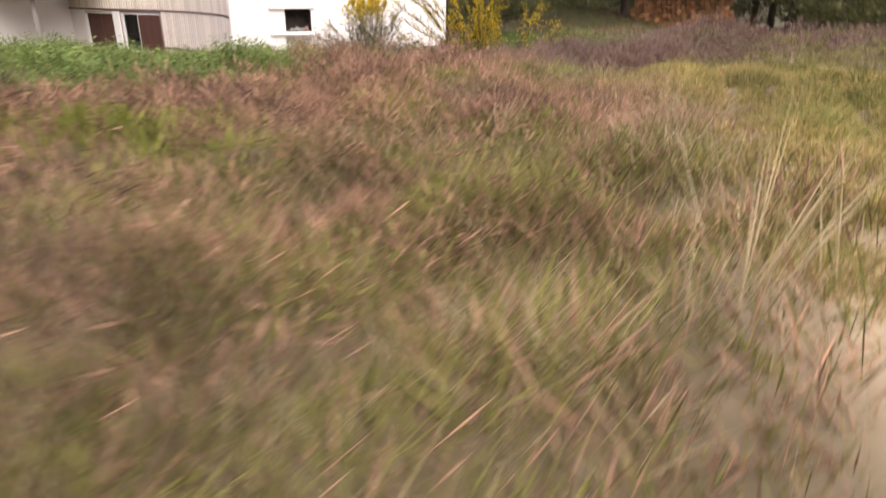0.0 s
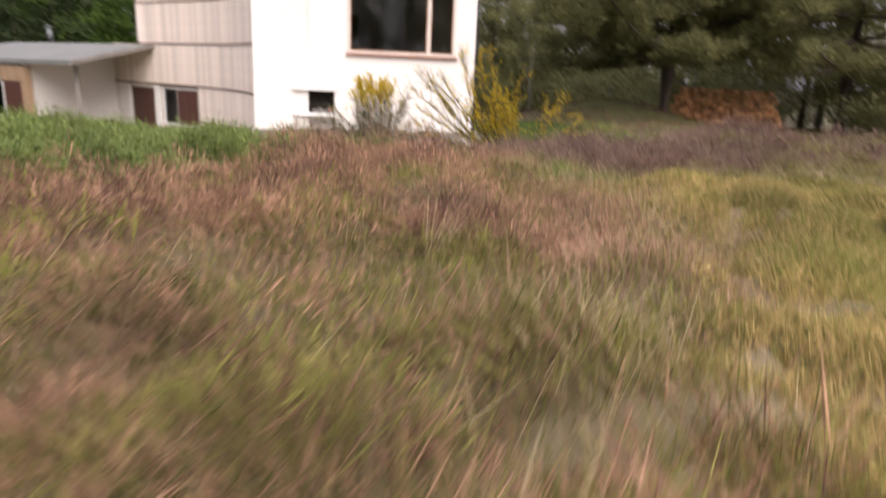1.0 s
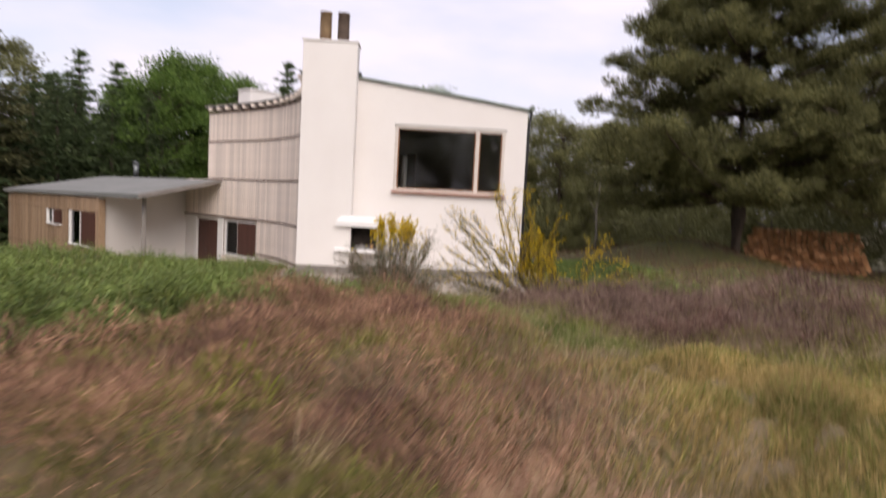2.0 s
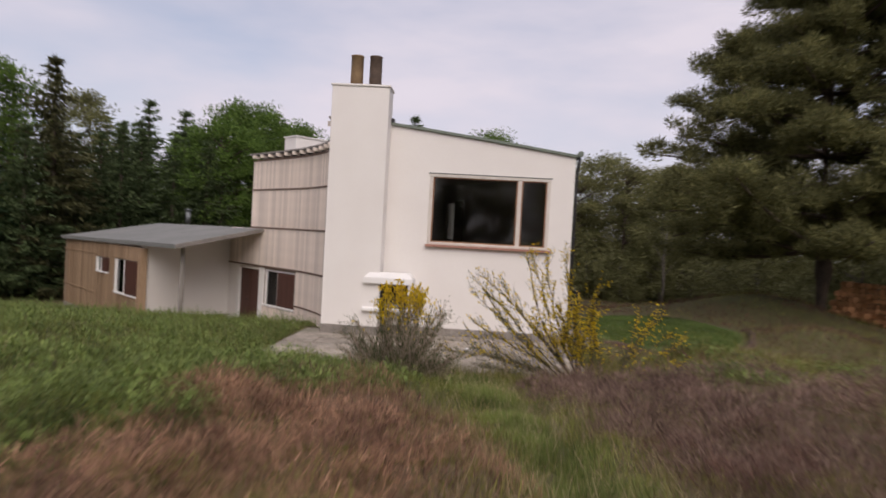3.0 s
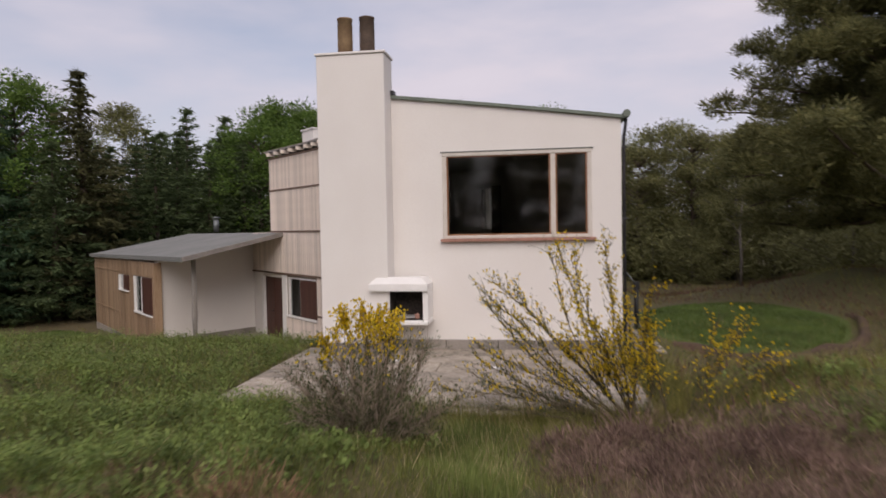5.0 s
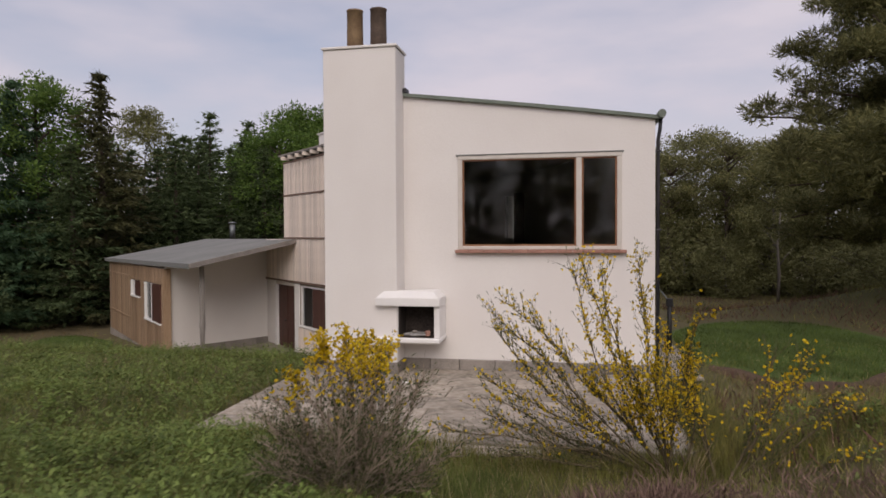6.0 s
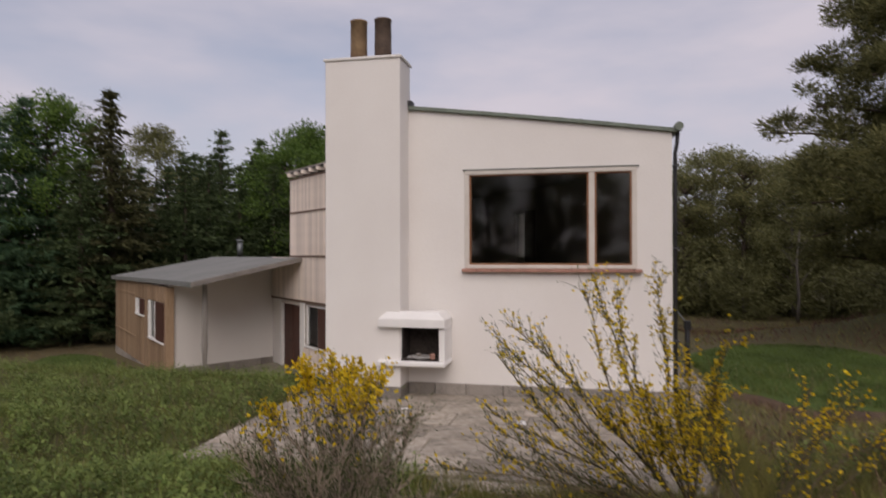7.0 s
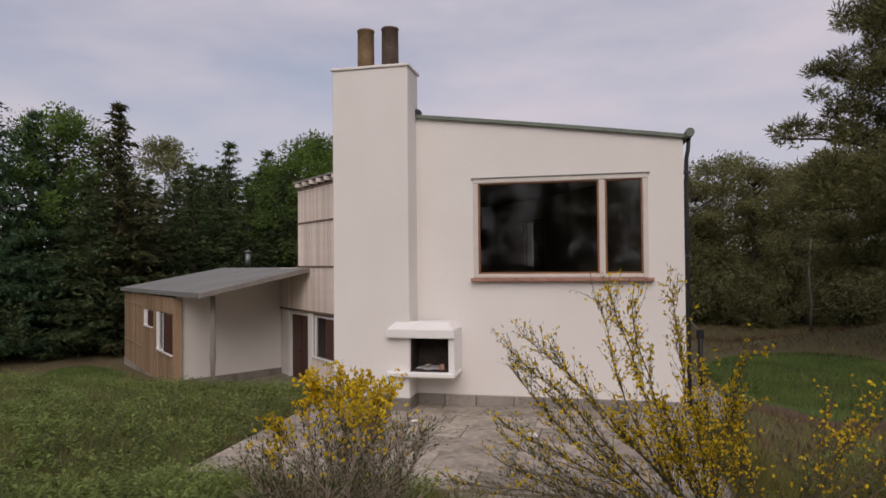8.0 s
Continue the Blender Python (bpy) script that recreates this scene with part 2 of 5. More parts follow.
def smooth01(a, b, x):
    k = min(1.0, max(0.0, (x - a) / (b - a)))
    return k * k * (3 - 2 * k)


class Shell:
    """Blocks that share corners become one closed skin: faces between two blocks are left out."""
    def __init__(self):
        self.bm, self.corner, self.seen = bmesh.new(), {}, {}

    def add(self, c):
        v = []
        for p in c:
            k = tuple(round(q, 4) for q in p)
            if k not in self.corner:
                self.corner[k] = self.bm.verts.new(p)
            v.append(self.corner[k])
        for f in ((3, 2, 1, 0), (4, 5, 6, 7), (0, 1, 5, 4), (1, 2, 6, 5), (2, 3, 7, 6), (3, 0, 4, 7)):
            w = [v[i] for i in f]
            k = frozenset(w)
            self.seen[k] = None if k in self.seen else w

    def done(self):
        for w in self.seen.values():
            if w:
                self.bm.faces.new(w)
        for v in [v for v in self.bm.verts if not v.link_faces]:
            self.bm.verts.remove(v)
        bmesh.ops.recalc_face_normals(self.bm, faces=self.bm.faces[:])
        return self.bm


def grid_wall(fn, s0, s1, z0, z1, inner, outer, holes=(), step=0.6):
    """A wall along fn(s) -> (x, y, nx, ny) with openings (s0, s1, z0, z1) through it. z1 may be a function of s."""
    top = z1 if callable(z1) else (lambda s: z1)
    ss = sorted({s0, s1, *[h[0] for h in holes], *[h[1] for h in holes], *[s0 + (s1 - s0) * k / max(1, round((s1 - s0) / step)) for k in range(max(1, round((s1 - s0) / step)))]})
    zs = sorted({z0, *[h[2] for h in holes], *[h[3] for h in holes]}) + [None]
    shell = Shell()
    def at(s, d, z):
        x, y, nx, ny = fn(s)
        return (x + nx * d, y + ny * d, z)
    for a, b in zip(ss, ss[1:]):
        if b - a < 1e-4:
            continue
        for c, d in zip(zs, zs[1:]):
            mid = (c + (d if d is not None else c + 0.2)) / 2
            if any(h[0] < (a + b) / 2 < h[1] and h[2] < mid < h[3] for h in holes):
                continue
            da, db = (d, d) if d is not None else (top(a), top(b))
            shell.add([at(a, outer, c), at(b, outer, c), at(b, inner, c), at(a, inner, c), at(a, outer, da), at(b, outer, db), at(b, inner, db), at(a, inner, da)])
    return shell.done()
M_YELLOW_GRASS = leafy("yellowing_short_grass", (0.290, 0.212, 0.075), (0.680, 0.510, 0.230), 0.75, 0.35, (1.6, 0.65, 1.3))
M_LAWN = leafy("lawn_blades", (0.060, 0.100, 0.022), (0.150, 0.200, 0.055), 0.7, 0.35)
M_DARK_PINE = leafy("dark_pine_needles", (0.052, 0.056, 0.026), (0.135, 0.132, 0.058))

M_BLEACHED = leafy("bleached_heather", (0.34, 0.20, 0.135), (0.62, 0.41, 0.28), 0.9, 0.2)
M_MEADOW = leafy("soft_green_grass", (0.100, 0.140, 0.034), (0.285, 0.330, 0.110), 0.7, 0.4, (1.3, 0.55, 1.4))



# ---- ground ----
def ss(a, b, x):
    k = np.clip((np.asarray(x, float) - a) / (b - a), 0, 1)
    return k * k * (3 - 2 * k)


def bumps(x, y):
    return 0.09 * np.sin(x * 0.9 + 1.3 * np.sin(y * 0.5)) * np.cos(y * 0.8 + 0.6) + 0.05 * np.sin(2.1 * x - 1.4 * y) + 0.03 * np.sin(3.7 * y + 2.2 * x + 1.0)


def hummock(x, y):
    """Cushions of about a stride across, with sunk gaps between them."""
    u, v = x + 0.35 * np.sin(1.7 * y + 0.5), y + 0.3 * np.sin(2.1 * x)
    return np.sqrt(np.abs(np.sin(3.1 * u + 0.9 * np.sin(1.3 * v)) * np.sin(2.9 * v + 0.8 * np.sin(1.1 * u))))


def height(x, y):
    """The lie of the land: a heath knoll that falls to the terrace, and lower ground behind the house."""
    x, y = np.asarray(x, float), np.asarray(y, float)
    edge = -3.55 + 2.6 * ss(-0.5, -2.4, x) + 3.6 * ss(5.35, 6.8, x)
    low = -1.28 * ss(0.8, 5.6, y) * ss(3.0, -1.0, x) - 0.12 * ss(5.5, 7.0, x) - 0.35 * ss(-8, -15, x) * ss(4, 10, y) - 0.75 * ss(8.5, 19.0, y) * ss(4.0, 9.0, x) - 0.05
    d = np.maximum(edge - y, 0)
    rise = 1 - np.exp(-d / 4.2)
    h = low + (0.90 - low) * rise + bumps(x, y) * ss(0.3, 2.0, d) + 0.20 * (hummock(x, y) - 0.5) * ss(2.2, 4.0, d) * ss(9.0, 7.0, x)
    h = h + 0.85 * np.exp(-(((x - 13.4) / 2.6) ** 2 + ((y - 9.0) / 3.0) ** 2))
    h = h + 0.5 * np.exp(-(((x - 12.0) / 1.3) ** 2 + ((y - 3.0) / 1.7) ** 2))
    h = h + 0.27 * np.exp(-((y - 10.6) / 1.7) ** 2) * ss(7.0, 10.0, x) * ss(16.0, 13.0, x)
    r = np.hypot(x, y)
    return h + 0.6 * np.sin(x * 0.05) * np.cos(y * 0.06) * ss(40, 90, r)


def hz(x, y):
    return float(height(x, y))


def bank_edge(y):
    """Where the green bank gives way to heather."""
    return np.interp(y, [-13.0, -11.5, -10.7, -9.7, -8.5, -7.9, -7.4, -4.0], [-1.0, 0.15, 0.65, 1.1, 1.2, 1.9, 2.5, 2.8])


def build_ground():
    def axis():
        k = np.linspace(-1, 1, 281)
        return 26 * k + 380 * np.sign(k) * np.abs(k) ** 7
    gx, gy = np.meshgrid(axis() + 1, axis() - 3, indexing="ij")
    gz = height(gx, gy)
    inside = (gx > -0.45) & (gx < 5.4) & (gy > -3.2) & (gy < 3)
    gz = np.where(inside, gz - 0.12, gz)
    n = gx.shape[0]
    v = np.stack([gx, gy, gz], -1).reshape(-1, 3)
    i, j = np.meshgrid(np.arange(n - 1), np.arange(n - 1), indexing="ij")
    a = (i * n + j).ravel()
    f = np.stack([a, a + n, a + n + 1, a + 1], -1)
    me = bpy.data.meshes.new("ground")
    me.from_pydata(v.tolist(), [], f.tolist())
    me.shade_smooth()
    # soil colour lowered to carry the shade in the gaps between plants
    m = material("heath_soil", (0.115, 0.082, 0.048), 0.95, (0.085, 0.076, 0.034), 0.9, (0.18, 0.13, 0.075), 16, 0.6)
    n_, l_ = m.node_tree.nodes, m.node_tree.links
    dp = gx - np.interp(gy, [-17.5, -16.3, -15.4, -13.4, -12.0, -9.7, -7.0, -4.0], [1.3, 1.85, 2.75, 4.0, 4.4, 4.05, 3.5, 3.1])
    turf = me.attributes.new("turf", 'FLOAT', 'POINT')
    bank = ss(0.5, -0.6, gx - bank_edge(gy)) * ss(-12.6, -11.2, gy)
    turf.data.foreach_set("value", np.maximum(np.maximum(ss(-8.0, -4.5, gy), bank), np.exp(-(dp / 0.6) ** 2) * ss(-10.5, -9.0, gy)).astype(np.float32).ravel())
    worn = 0.2 * np.exp(-(dp / 0.5) ** 2) * ss(-9.5, -11.5, gy) + 0.12 * ss(0.1, 0.9, dp) * ss(-17.5, -16.0, gy) * ss(-9.9, -11.0, gy) * ss(9.5, 6.5, gx) + np.exp(-(((gx - 2.42) / 0.3) ** 2 + ((gy + 15.7) / 0.4) ** 2)) + np.exp(-(((gx - 2.12) / 0.35) ** 2 + ((gy + 16.1) / 0.4) ** 2)) + 0.3 * np.exp(-(((gx - 2.85) / 0.4) ** 2 + ((gy + 15.2) / 0.7) ** 2))
    sand = me.attributes.new("sand", 'FLOAT', 'POINT')
    sand.data.foreach_set("value", np.clip(worn, 0, 1).astype(np.float32).ravel())
    as_ = n_.new("ShaderNodeAttribute"); as_.attribute_name = "sand"
    at_ = n_.new("ShaderNodeAttribute"); at_.attribute_name = "turf"
    tn = n_.new("ShaderNodeTexNoise"); tn.inputs["Scale"].default_value = 1.3; tn.inputs["Detail"].default_value = 5
    tr_ = n_.new("ShaderNodeValToRGB")
    tr_.color_ramp.elements[0].position, tr_.color_ramp.elements[1].position = 0.35, 0.65
    tr_.color_ramp.elements[0].color, tr_.color_ramp.elements[1].color = (0.070, 0.078, 0.026, 1), (0.125, 0.092, 0.052, 1)
    l_.new(tn.outputs["Fac"], tr_.inputs[0])
    b_ = n_["Principled BSDF"]
    old = b_.inputs["Base Color"].links[0].from_socket
    mx = n_.new("ShaderNodeMix"); mx.data_type = 'RGBA'
    l_.new(at_.outputs["Fac"], mx.inputs["Factor"]); l_.new(old, mx.inputs["A"]); l_.new(tr_.outputs[0], mx.inputs["B"]); 
    sn = n_.new("ShaderNodeTexNoise"); sn.inputs["Scale"].default_value = 3.5; sn.inputs["Detail"].default_value = 6
    sr = n_.new("ShaderNodeValToRGB"); sr.color_ramp.elements[0].position, sr.color_ramp.elements[1].position = 0.35, 0.68
    sr.color_ramp.elements[0].color, sr.color_ramp.elements[1].color = (0.30, 0.225, 0.125, 1), (0.56, 0.45, 0.31, 1)
    l_.new(sn.outputs["Fac"], sr.inputs[0])
    mx2 = n_.new("ShaderNodeMix"); mx2.data_type = 'RGBA'
    l_.new(as_.outputs["Fac"], mx2.inputs["Factor"]); l_.new(mx.outputs["Result"], mx2.inputs["A"]); l_.new(sr.outputs[0], mx2.inputs["B"]); l_.new(mx2.outputs["Result"], b_.inputs["Base Color"])
    me.materials.append(m)
    tagged(new("ground", me), "sandy heath ground with moss and dry litter", "ground", kind="structure")


build_ground()


def lawn(cx, cy, rx, ry, turn, label):
    """A mown patch with a soft uneven edge, a little above the ground."""
    bm = bmesh.new()
    rings = []
    for k in range(0, 9):
        ring = []
        for a in range(40):
            an = 2 * math.pi * a / 40
            r = (k / 8) * (1 + 0.06 * math.sin(3 * an + 1) + 0.03 * math.sin(7 * an))
            px, py = rx * r * math.cos(an), ry * r * math.sin(an)
            x, y = cx + px * math.cos(turn) - py * math.sin(turn), cy + px * math.sin(turn) + py * math.cos(turn)
            ring.append(bm.verts.new((x, y, hz(x, y) + (0.05 if k < 8 else -0.03))))
        rings.append(ring)
    for p, q in zip(rings[1:], rings[2:]):
        for a in range(40):
            bm.faces.new((p[a], q[a], q[(a + 1) % 40], p[(a + 1) % 40]))
    bm.faces.new(rings[1])
    for v in rings[0]:
        bm.verts.remove(v)
    m = material("mown_lawn", (0.060, 0.095, 0.020), 0.9, (0.075, 0.112, 0.026), 1.5, (0.05, 0.09, 0.015), 45, 0.8)
    ob = mesh_ob("lawn", bm, m, True)
    return tagged(ob, label, "lawn", kind="structure")


lawn(8.35, 4.75, 2.35, 3.75, -0.12, "short green lawn beside the white house")
lawn(-12.8, 8.9, 1.5, 4.3, 0.72, "short green lawn beside the wooden annexe")


def lawn_rim(cx, cy, rx, ry, turn):
    """A cut peat edge, a hand high, round the near and outer side of the lawn."""
    bm = bmesh.new()
    rings = []
    for k in range(61):
        an = radians(-128 + 140 * k / 60)
        ring = []
        for out, up in ((1.0, -0.06), (1.01, 0.08), (1.03, 0.10), (1.07, 0.06), (1.11, -0.06)):
            r = out * (1 + 0.06 * math.sin(3 * an + 1) + 0.03 * math.sin(7 * an))
            px, py = rx * r * math.cos(an), ry * r * math.sin(an)
            x, y = cx + px * math.cos(turn) - py * math.sin(turn), cy + px * math.sin(turn) + py * math.cos(turn)
            ring.append(bm.verts.new((x, y, hz(x, y) + up * (1 + 0.35 * math.sin(13 * an + 9 * out)))))
        rings.append(ring)
    for a, b in zip(rings, rings[1:]):
        for k in range(4):
            bm.faces.new((a[k], a[k + 1], b[k + 1], b[k]))
    m = material("cut_peat", (0.085, 0.056, 0.038), 0.95, (0.13, 0.085, 0.055), 4, (0.05, 0.036, 0.028), 25, 0.8)
    tagged(mesh_ob("lawn_edge", bm, m, True), "brown cut peat edge round the lawn", "edging", kind="structure")


lawn_rim(8.35, 4.75, 2.35, 3.75, -0.12)

# ---- the house: a curved two-storey body with a plastered gable ----
R_OUT, TURN_END = 9.0, radians(47)
ARC = R_OUT * TURN_END
UX, UY = -math.sin(TURN_END), math.cos(TURN_END)
FRONT = 0.45


def facade(s):
    """The curved west facade: the point at s metres from the gable, and its outward normal."""
    a = max(0.0, min(s, ARC)) / R_OUT
    x, y = -R_OUT * (1 - math.cos(a)), FRONT + R_OUT * math.sin(a)
    extra = s - ARC if s > ARC else min(s, 0.0)
    if s > ARC:
        x, y = x + UX * extra, y + UY * extra
    else:
        y += extra
    return x, y, -math.cos(a), -math.sin(a)


def east(s):
    """The garden facade, 5.43 m from the west one; s runs along the west facade."""
    x, y, nx, ny = facade(s)
    return x - nx * 5.33, y - ny * 5.33, -nx, -ny


house = thing("house", "white-limewashed two-storey summer house with curved slatted side", "house")
HOUSE_END = ARC + 2.50


def gable_line(s):
    return (s, 0.50, 0.0, -1.0)


def gable_top(x):
    return 4.74 - 0.105 * x - 0.0035 * x * x


WIN = (2.17, 4.82, 2.00, 3.56)
part("gable_wall", grid_wall(gable_line, 0.0, 5.33, 0.16, gable_top, -0.28, 0.0, [WIN]), M_WHITE, house, "white limewashed masonry gable")
# plinth stones under the gable
rng = random.Random(3)
x = 1.24
while x < 5.34:
    w = min(rng.uniform(0.35, 0.75), 5.34 - x)
    d = rng.uniform(0.0, 0.012)
    part("plinth_stone", block(x + 0.003, x + w - 0.003, 0.487 - d, 0.76, -0.05, 0.158, 0.012), M_STONE, house)
    x += w
# west facade: boarding, door, window
DOOR = (ARC + 1.74, ARC + 3.28, -1.42, 0.74)
LOWWIN = (ARC - 0.5, ARC + 1.42, -0.42, 0.76)
part("west_wall", grid_wall(facade, 0.02, HOUSE_END, -1.6, 4.50, -0.25, -0.02, [(DOOR[0], HOUSE_END + 0.01, DOOR[2], DOOR[3]), LOWWIN]), M_SLAT_BACK, house, "boarding behind the slats, coloured dark like shaded gaps")
part("porch_back_wall", grid_wall(facade, HOUSE_END + 0.002, ARC + 9.0, -1.6, 1.98, -0.25, -0.02, [(HOUSE_END, DOOR[1], DOOR[2], DOOR[3])]), M_WHITE, house, "white wall at the back of the porch")
BACKWIN = (5.58, 5.95, 2.13, 3.36)
part("east_wall", grid_wall(east, 0.05, HOUSE_END, -1.6, 4.08, -0.25, 0.0, [BACKWIN]), M_WHITE, house)


def end_line(s):
    x0, y0, nx, ny = facade(HOUSE_END)
    return (x0 - nx * s, y0 - ny * s, UX, UY)


part("north_wall", grid_wall(end_line, 0.0, 5.33, 0.80, lambda s: 4.5 - 0.08 * s, -0.25, 0.0), M_WHITE, house)


def strip_between(s0, s1, a, b, z_a, z_b, thick, steps=26):
    """A sloping slab between the offsets a and b from the west facade."""
    shell = Shell()
    for k in range(steps):
        p, q = s0 + (s1 - s0) * k / steps, s0 + (s1 - s0) * (k + 1) / steps
        c = []
        for dz in (-thick, 0):
            for s, d, z in ((p, a, z_a), (p, b, z_b), (q, b, z_b), (q, a, z_a)):
                x, y, nx, ny = facade(s)
                c.append((x + nx * d, y + ny * d, z + dz))
        shell.add(c)
    return shell.done()


roof = part("roof", strip_between(0.12, HOUSE_END + 0.1, 0.12, -5.42, 4.72, 4.12, 0.07), M_FELT, house, "shallow monopitch roof of grey felt")
# verge board along the gable, following the slight bow of the roof
bm = bmesh.new()
N = 18
for k in range(N):
    a, b = 1.25 + (5.40 - 1.25) * k / N, 1.25 + (5.40 - 1.25) * (k + 1) / N
    hexa(bm, [(a, 0.44, gable_top(a) - 0.02), (b, 0.44, gable_top(b) - 0.02), (b, 0.80, gable_top(b) - 0.02), (a, 0.80, gable_top(a) - 0.02),
              (a, 0.44, gable_top(a) + 0.035), (b, 0.44, gable_top(b) + 0.035), (b, 0.80, gable_top(b) + 0.035), (a, 0.80, gable_top(a) + 0.035)])
bmesh.ops.remove_doubles(bm, verts=bm.verts[:], dist=0.001)
part("verge_edge", bm, M_GREEN_EDGE, house, "green-grey roof edge strip")
part("flashing", block(1.238, 1.31, 0.435, 0.62, gable_top(1.25) + 0.036, gable_top(1.25) + 0.12, 0.01), M_GUTTER, house, "dark lead flashing against the chimney")
# gutter along the east eaves, its end seen at the corner, and the downpipe
bm = bmesh.new()
tube(bm, [(5.42, 0.40, 4.13), (5.42, 0.90, 4.13)], [0.065, 0.065], 12)
part("gutter", bm, M_GREEN_EDGE, house, "green half-round gutter end")
bm = bmesh.new()
tube(bm, [(5.42, 0.56, 4.08), (5.41, 0.58, 3.9), (5.385, 0.60, 3.75), (5.385, 0.60, 0.05)], [0.03] * 4, 10)
pipe = part("downpipe", bm, M_GUTTER, house, "dark zinc downpipe at the corner", True)
for z in (0.9, 2.3, 3.55):
    part("bracket", block(5.33, 5.435, 0.57, 0.63, z, z + 0.03, 0.004), M_GUTTER, pipe)

# slats of the west facade, in four stories between rails
SLAT_Z = ((-1.40, 0.818), (0.874, 2.128), (2.184, 3.428), (3.484, 4.438))
SLAT_MESH = {}


def slat(s, lo, hi):
    """One upright batten on the curved side."""
    key = round(hi - lo, 3)
    if key not in SLAT_MESH:
        bm = block(-0.030, 0.030, -0.042, 0.012, 0, hi - lo, 0.004)
        me = bpy.data.meshes.new("slat")
        bm.to_mesh(me)
        bm.free()
        me.materials.append(M_SLAT)
        SLAT_MESH[key] = me
    x, y, nx, ny = facade(s)
    ob = new("slat", SLAT_MESH[key])
    ob.parent = house
    ob.matrix_basis = pose(x, y, lo, 0, 0, math.degrees(math.atan2(ny, nx)) + 90)


for z0, z1 in SLAT_Z:
    end = ARC + (1.70 if z1 < 1 else (4.0 if z1 < 2.2 else 2.5))
    s = 1.2
    while s < end:
        inwin = z1 < 1 and LOWWIN[0] - 0.06 < s < LOWWIN[1] + 0.3
        if not inwin:
            slat(s, z0, z1)
        elif s < LOWWIN[1] + 0.05:
            slat(s, z0, -0.50)
        s += 0.125
for z in (0.82, 2.13, 3.43, 4.44):
    end = ARC + (4.1 if z < 1 else 2.52)
    part("rail", strip_between(0.0, end, 0.050, -0.01, z + 0.052, z + 0.052, 0.05), M_RAIL, house, "rail between slats, coloured dark as a shadow gap")
bm = block(-0.03, 0.03, -0.03, 0.03, -1.2, 4.5, 0.006)
bm.transform(pose(-0.015, FRONT - 0.01, 0))
part("corner_board", bm, M_SLAT, house, "wooden corner board beside the chimney")
part("rail", strip_between(0.0, LOWWIN[0] - 0.1, 0.050, -0.01, -0.25, -0.25, 0.05), M_RAIL, house, "rail between slats, coloured dark as a shadow gap")
# rafter ends under the west eaves
s = 0.25
while s < ARC + 2.6:
    x, y, nx, ny = facade(s)
    bm = block(-0.03, 0.03, -0.16, 0.10, 4.53, 4.64, 0.006)
    bm.transform(pose(x + nx * 0.06, y + ny * 0.06, 0, 0, 0, math.degrees(math.atan2(ny, nx)) + 90))
    part("rafter_end", bm, M_SLAT, house)
    s += 0.52
part("eaves_board", strip_between(0.0, ARC + 2.62, 0.15, 0.122, 4.715, 4.715, 0.045), M_POST, house)


def flat_panel(s0, s1, z0, z1, d0, d1, bevel=0.008):
    """A flat block standing along the facade between s0 and s1."""
    (x0, y0, nx, ny), (x1, y1, _, _) = facade(s0), facade(s1)
    bm = bmesh.new()
    c = []
    for z in (z0, z1):
        for x, y, d in ((x0, y0, d1), (x1, y1, d1), (x1, y1, d0), (x0, y0, d0)):
            c.append((x + nx * d, y + ny * d, z))
    hexa(bm, c)
    bmesh.ops.recalc_face_normals(bm, faces=bm.faces[:])
    if bevel:
        bmesh.ops.bevel(bm, geom=bm.edges[:], offset=bevel, segments=1, affect='EDGES')
    return bm


front_door = part("door", flat_panel(DOOR[0] + 0.05, DOOR[1] - 0.05, DOOR[2], DOOR[3] - 0.04, -0.12, -0.07), M_BROWN, house, "dark brown stained boarded double door")
mid = (DOOR[0] + DOOR[1]) / 2
part("cover_strip", flat_panel(mid - 0.03, mid + 0.03, DOOR[2], DOOR[3] - 0.06, -0.07, -0.05, 0.004), M_BROWN, front_door)
part("door_handle", flat_panel(mid + 0.09, mid + 0.2, -0.42, -0.39, -0.07, -0.02, 0.004), M_BLACK, front_door, "black iron handle")
for a, b in ((DOOR[0] - 0.28, DOOR[0] + 0.05), (DOOR[1] - 0.05, DOOR[1] + 0.08)):
    part("door_post", flat_panel(a, b, -1.45, 0.80, -0.10, 0.02), M_BRIGHT, house, "white painted door post")
part("door_head", flat_panel(DOOR[0] + 0.05, DOOR[1] - 0.05, DOOR[3] - 0.04, DOOR[3] + 0.05, -0.10, 0.015), M_FRAME, house)
low_window = part("window", flat_panel(LOWWIN[0] - 0.02, LOWWIN[1] + 0.04, LOWWIN[2] - 0.06, LOWWIN[2], -0.20, 0.05), M_BRIGHT, house, "white framed lower window with brown shutter")
for a, b in ((LOWWIN[1] - 0.07, LOWWIN[1]), (ARC + 0.55, ARC + 0.62)):
    part("frame", flat_panel(a, b, LOWWIN[2], LOWWIN[3], -0.13, -0.03), M_BRIGHT, low_window)
part("frame", flat_panel(LOWWIN[0], LOWWIN[1] - 0.07, LOWWIN[3] - 0.06, LOWWIN[3], -0.13, -0.035), M_BRIGHT, low_window)
part("pane", flat_panel(ARC + 0.62, LOWWIN[1] - 0.07, LOWWIN[2], LOWWIN[3] - 0.06, -0.095, -0.085, 0), M_GLASS, low_window)
part("curtain", flat_panel(ARC + 0.70, ARC + 1.0, LOWWIN[2], LOWWIN[3] - 0.06, -0.21, -0.19, 0), M_CURTAIN, low_window, "pale hanging curtain")
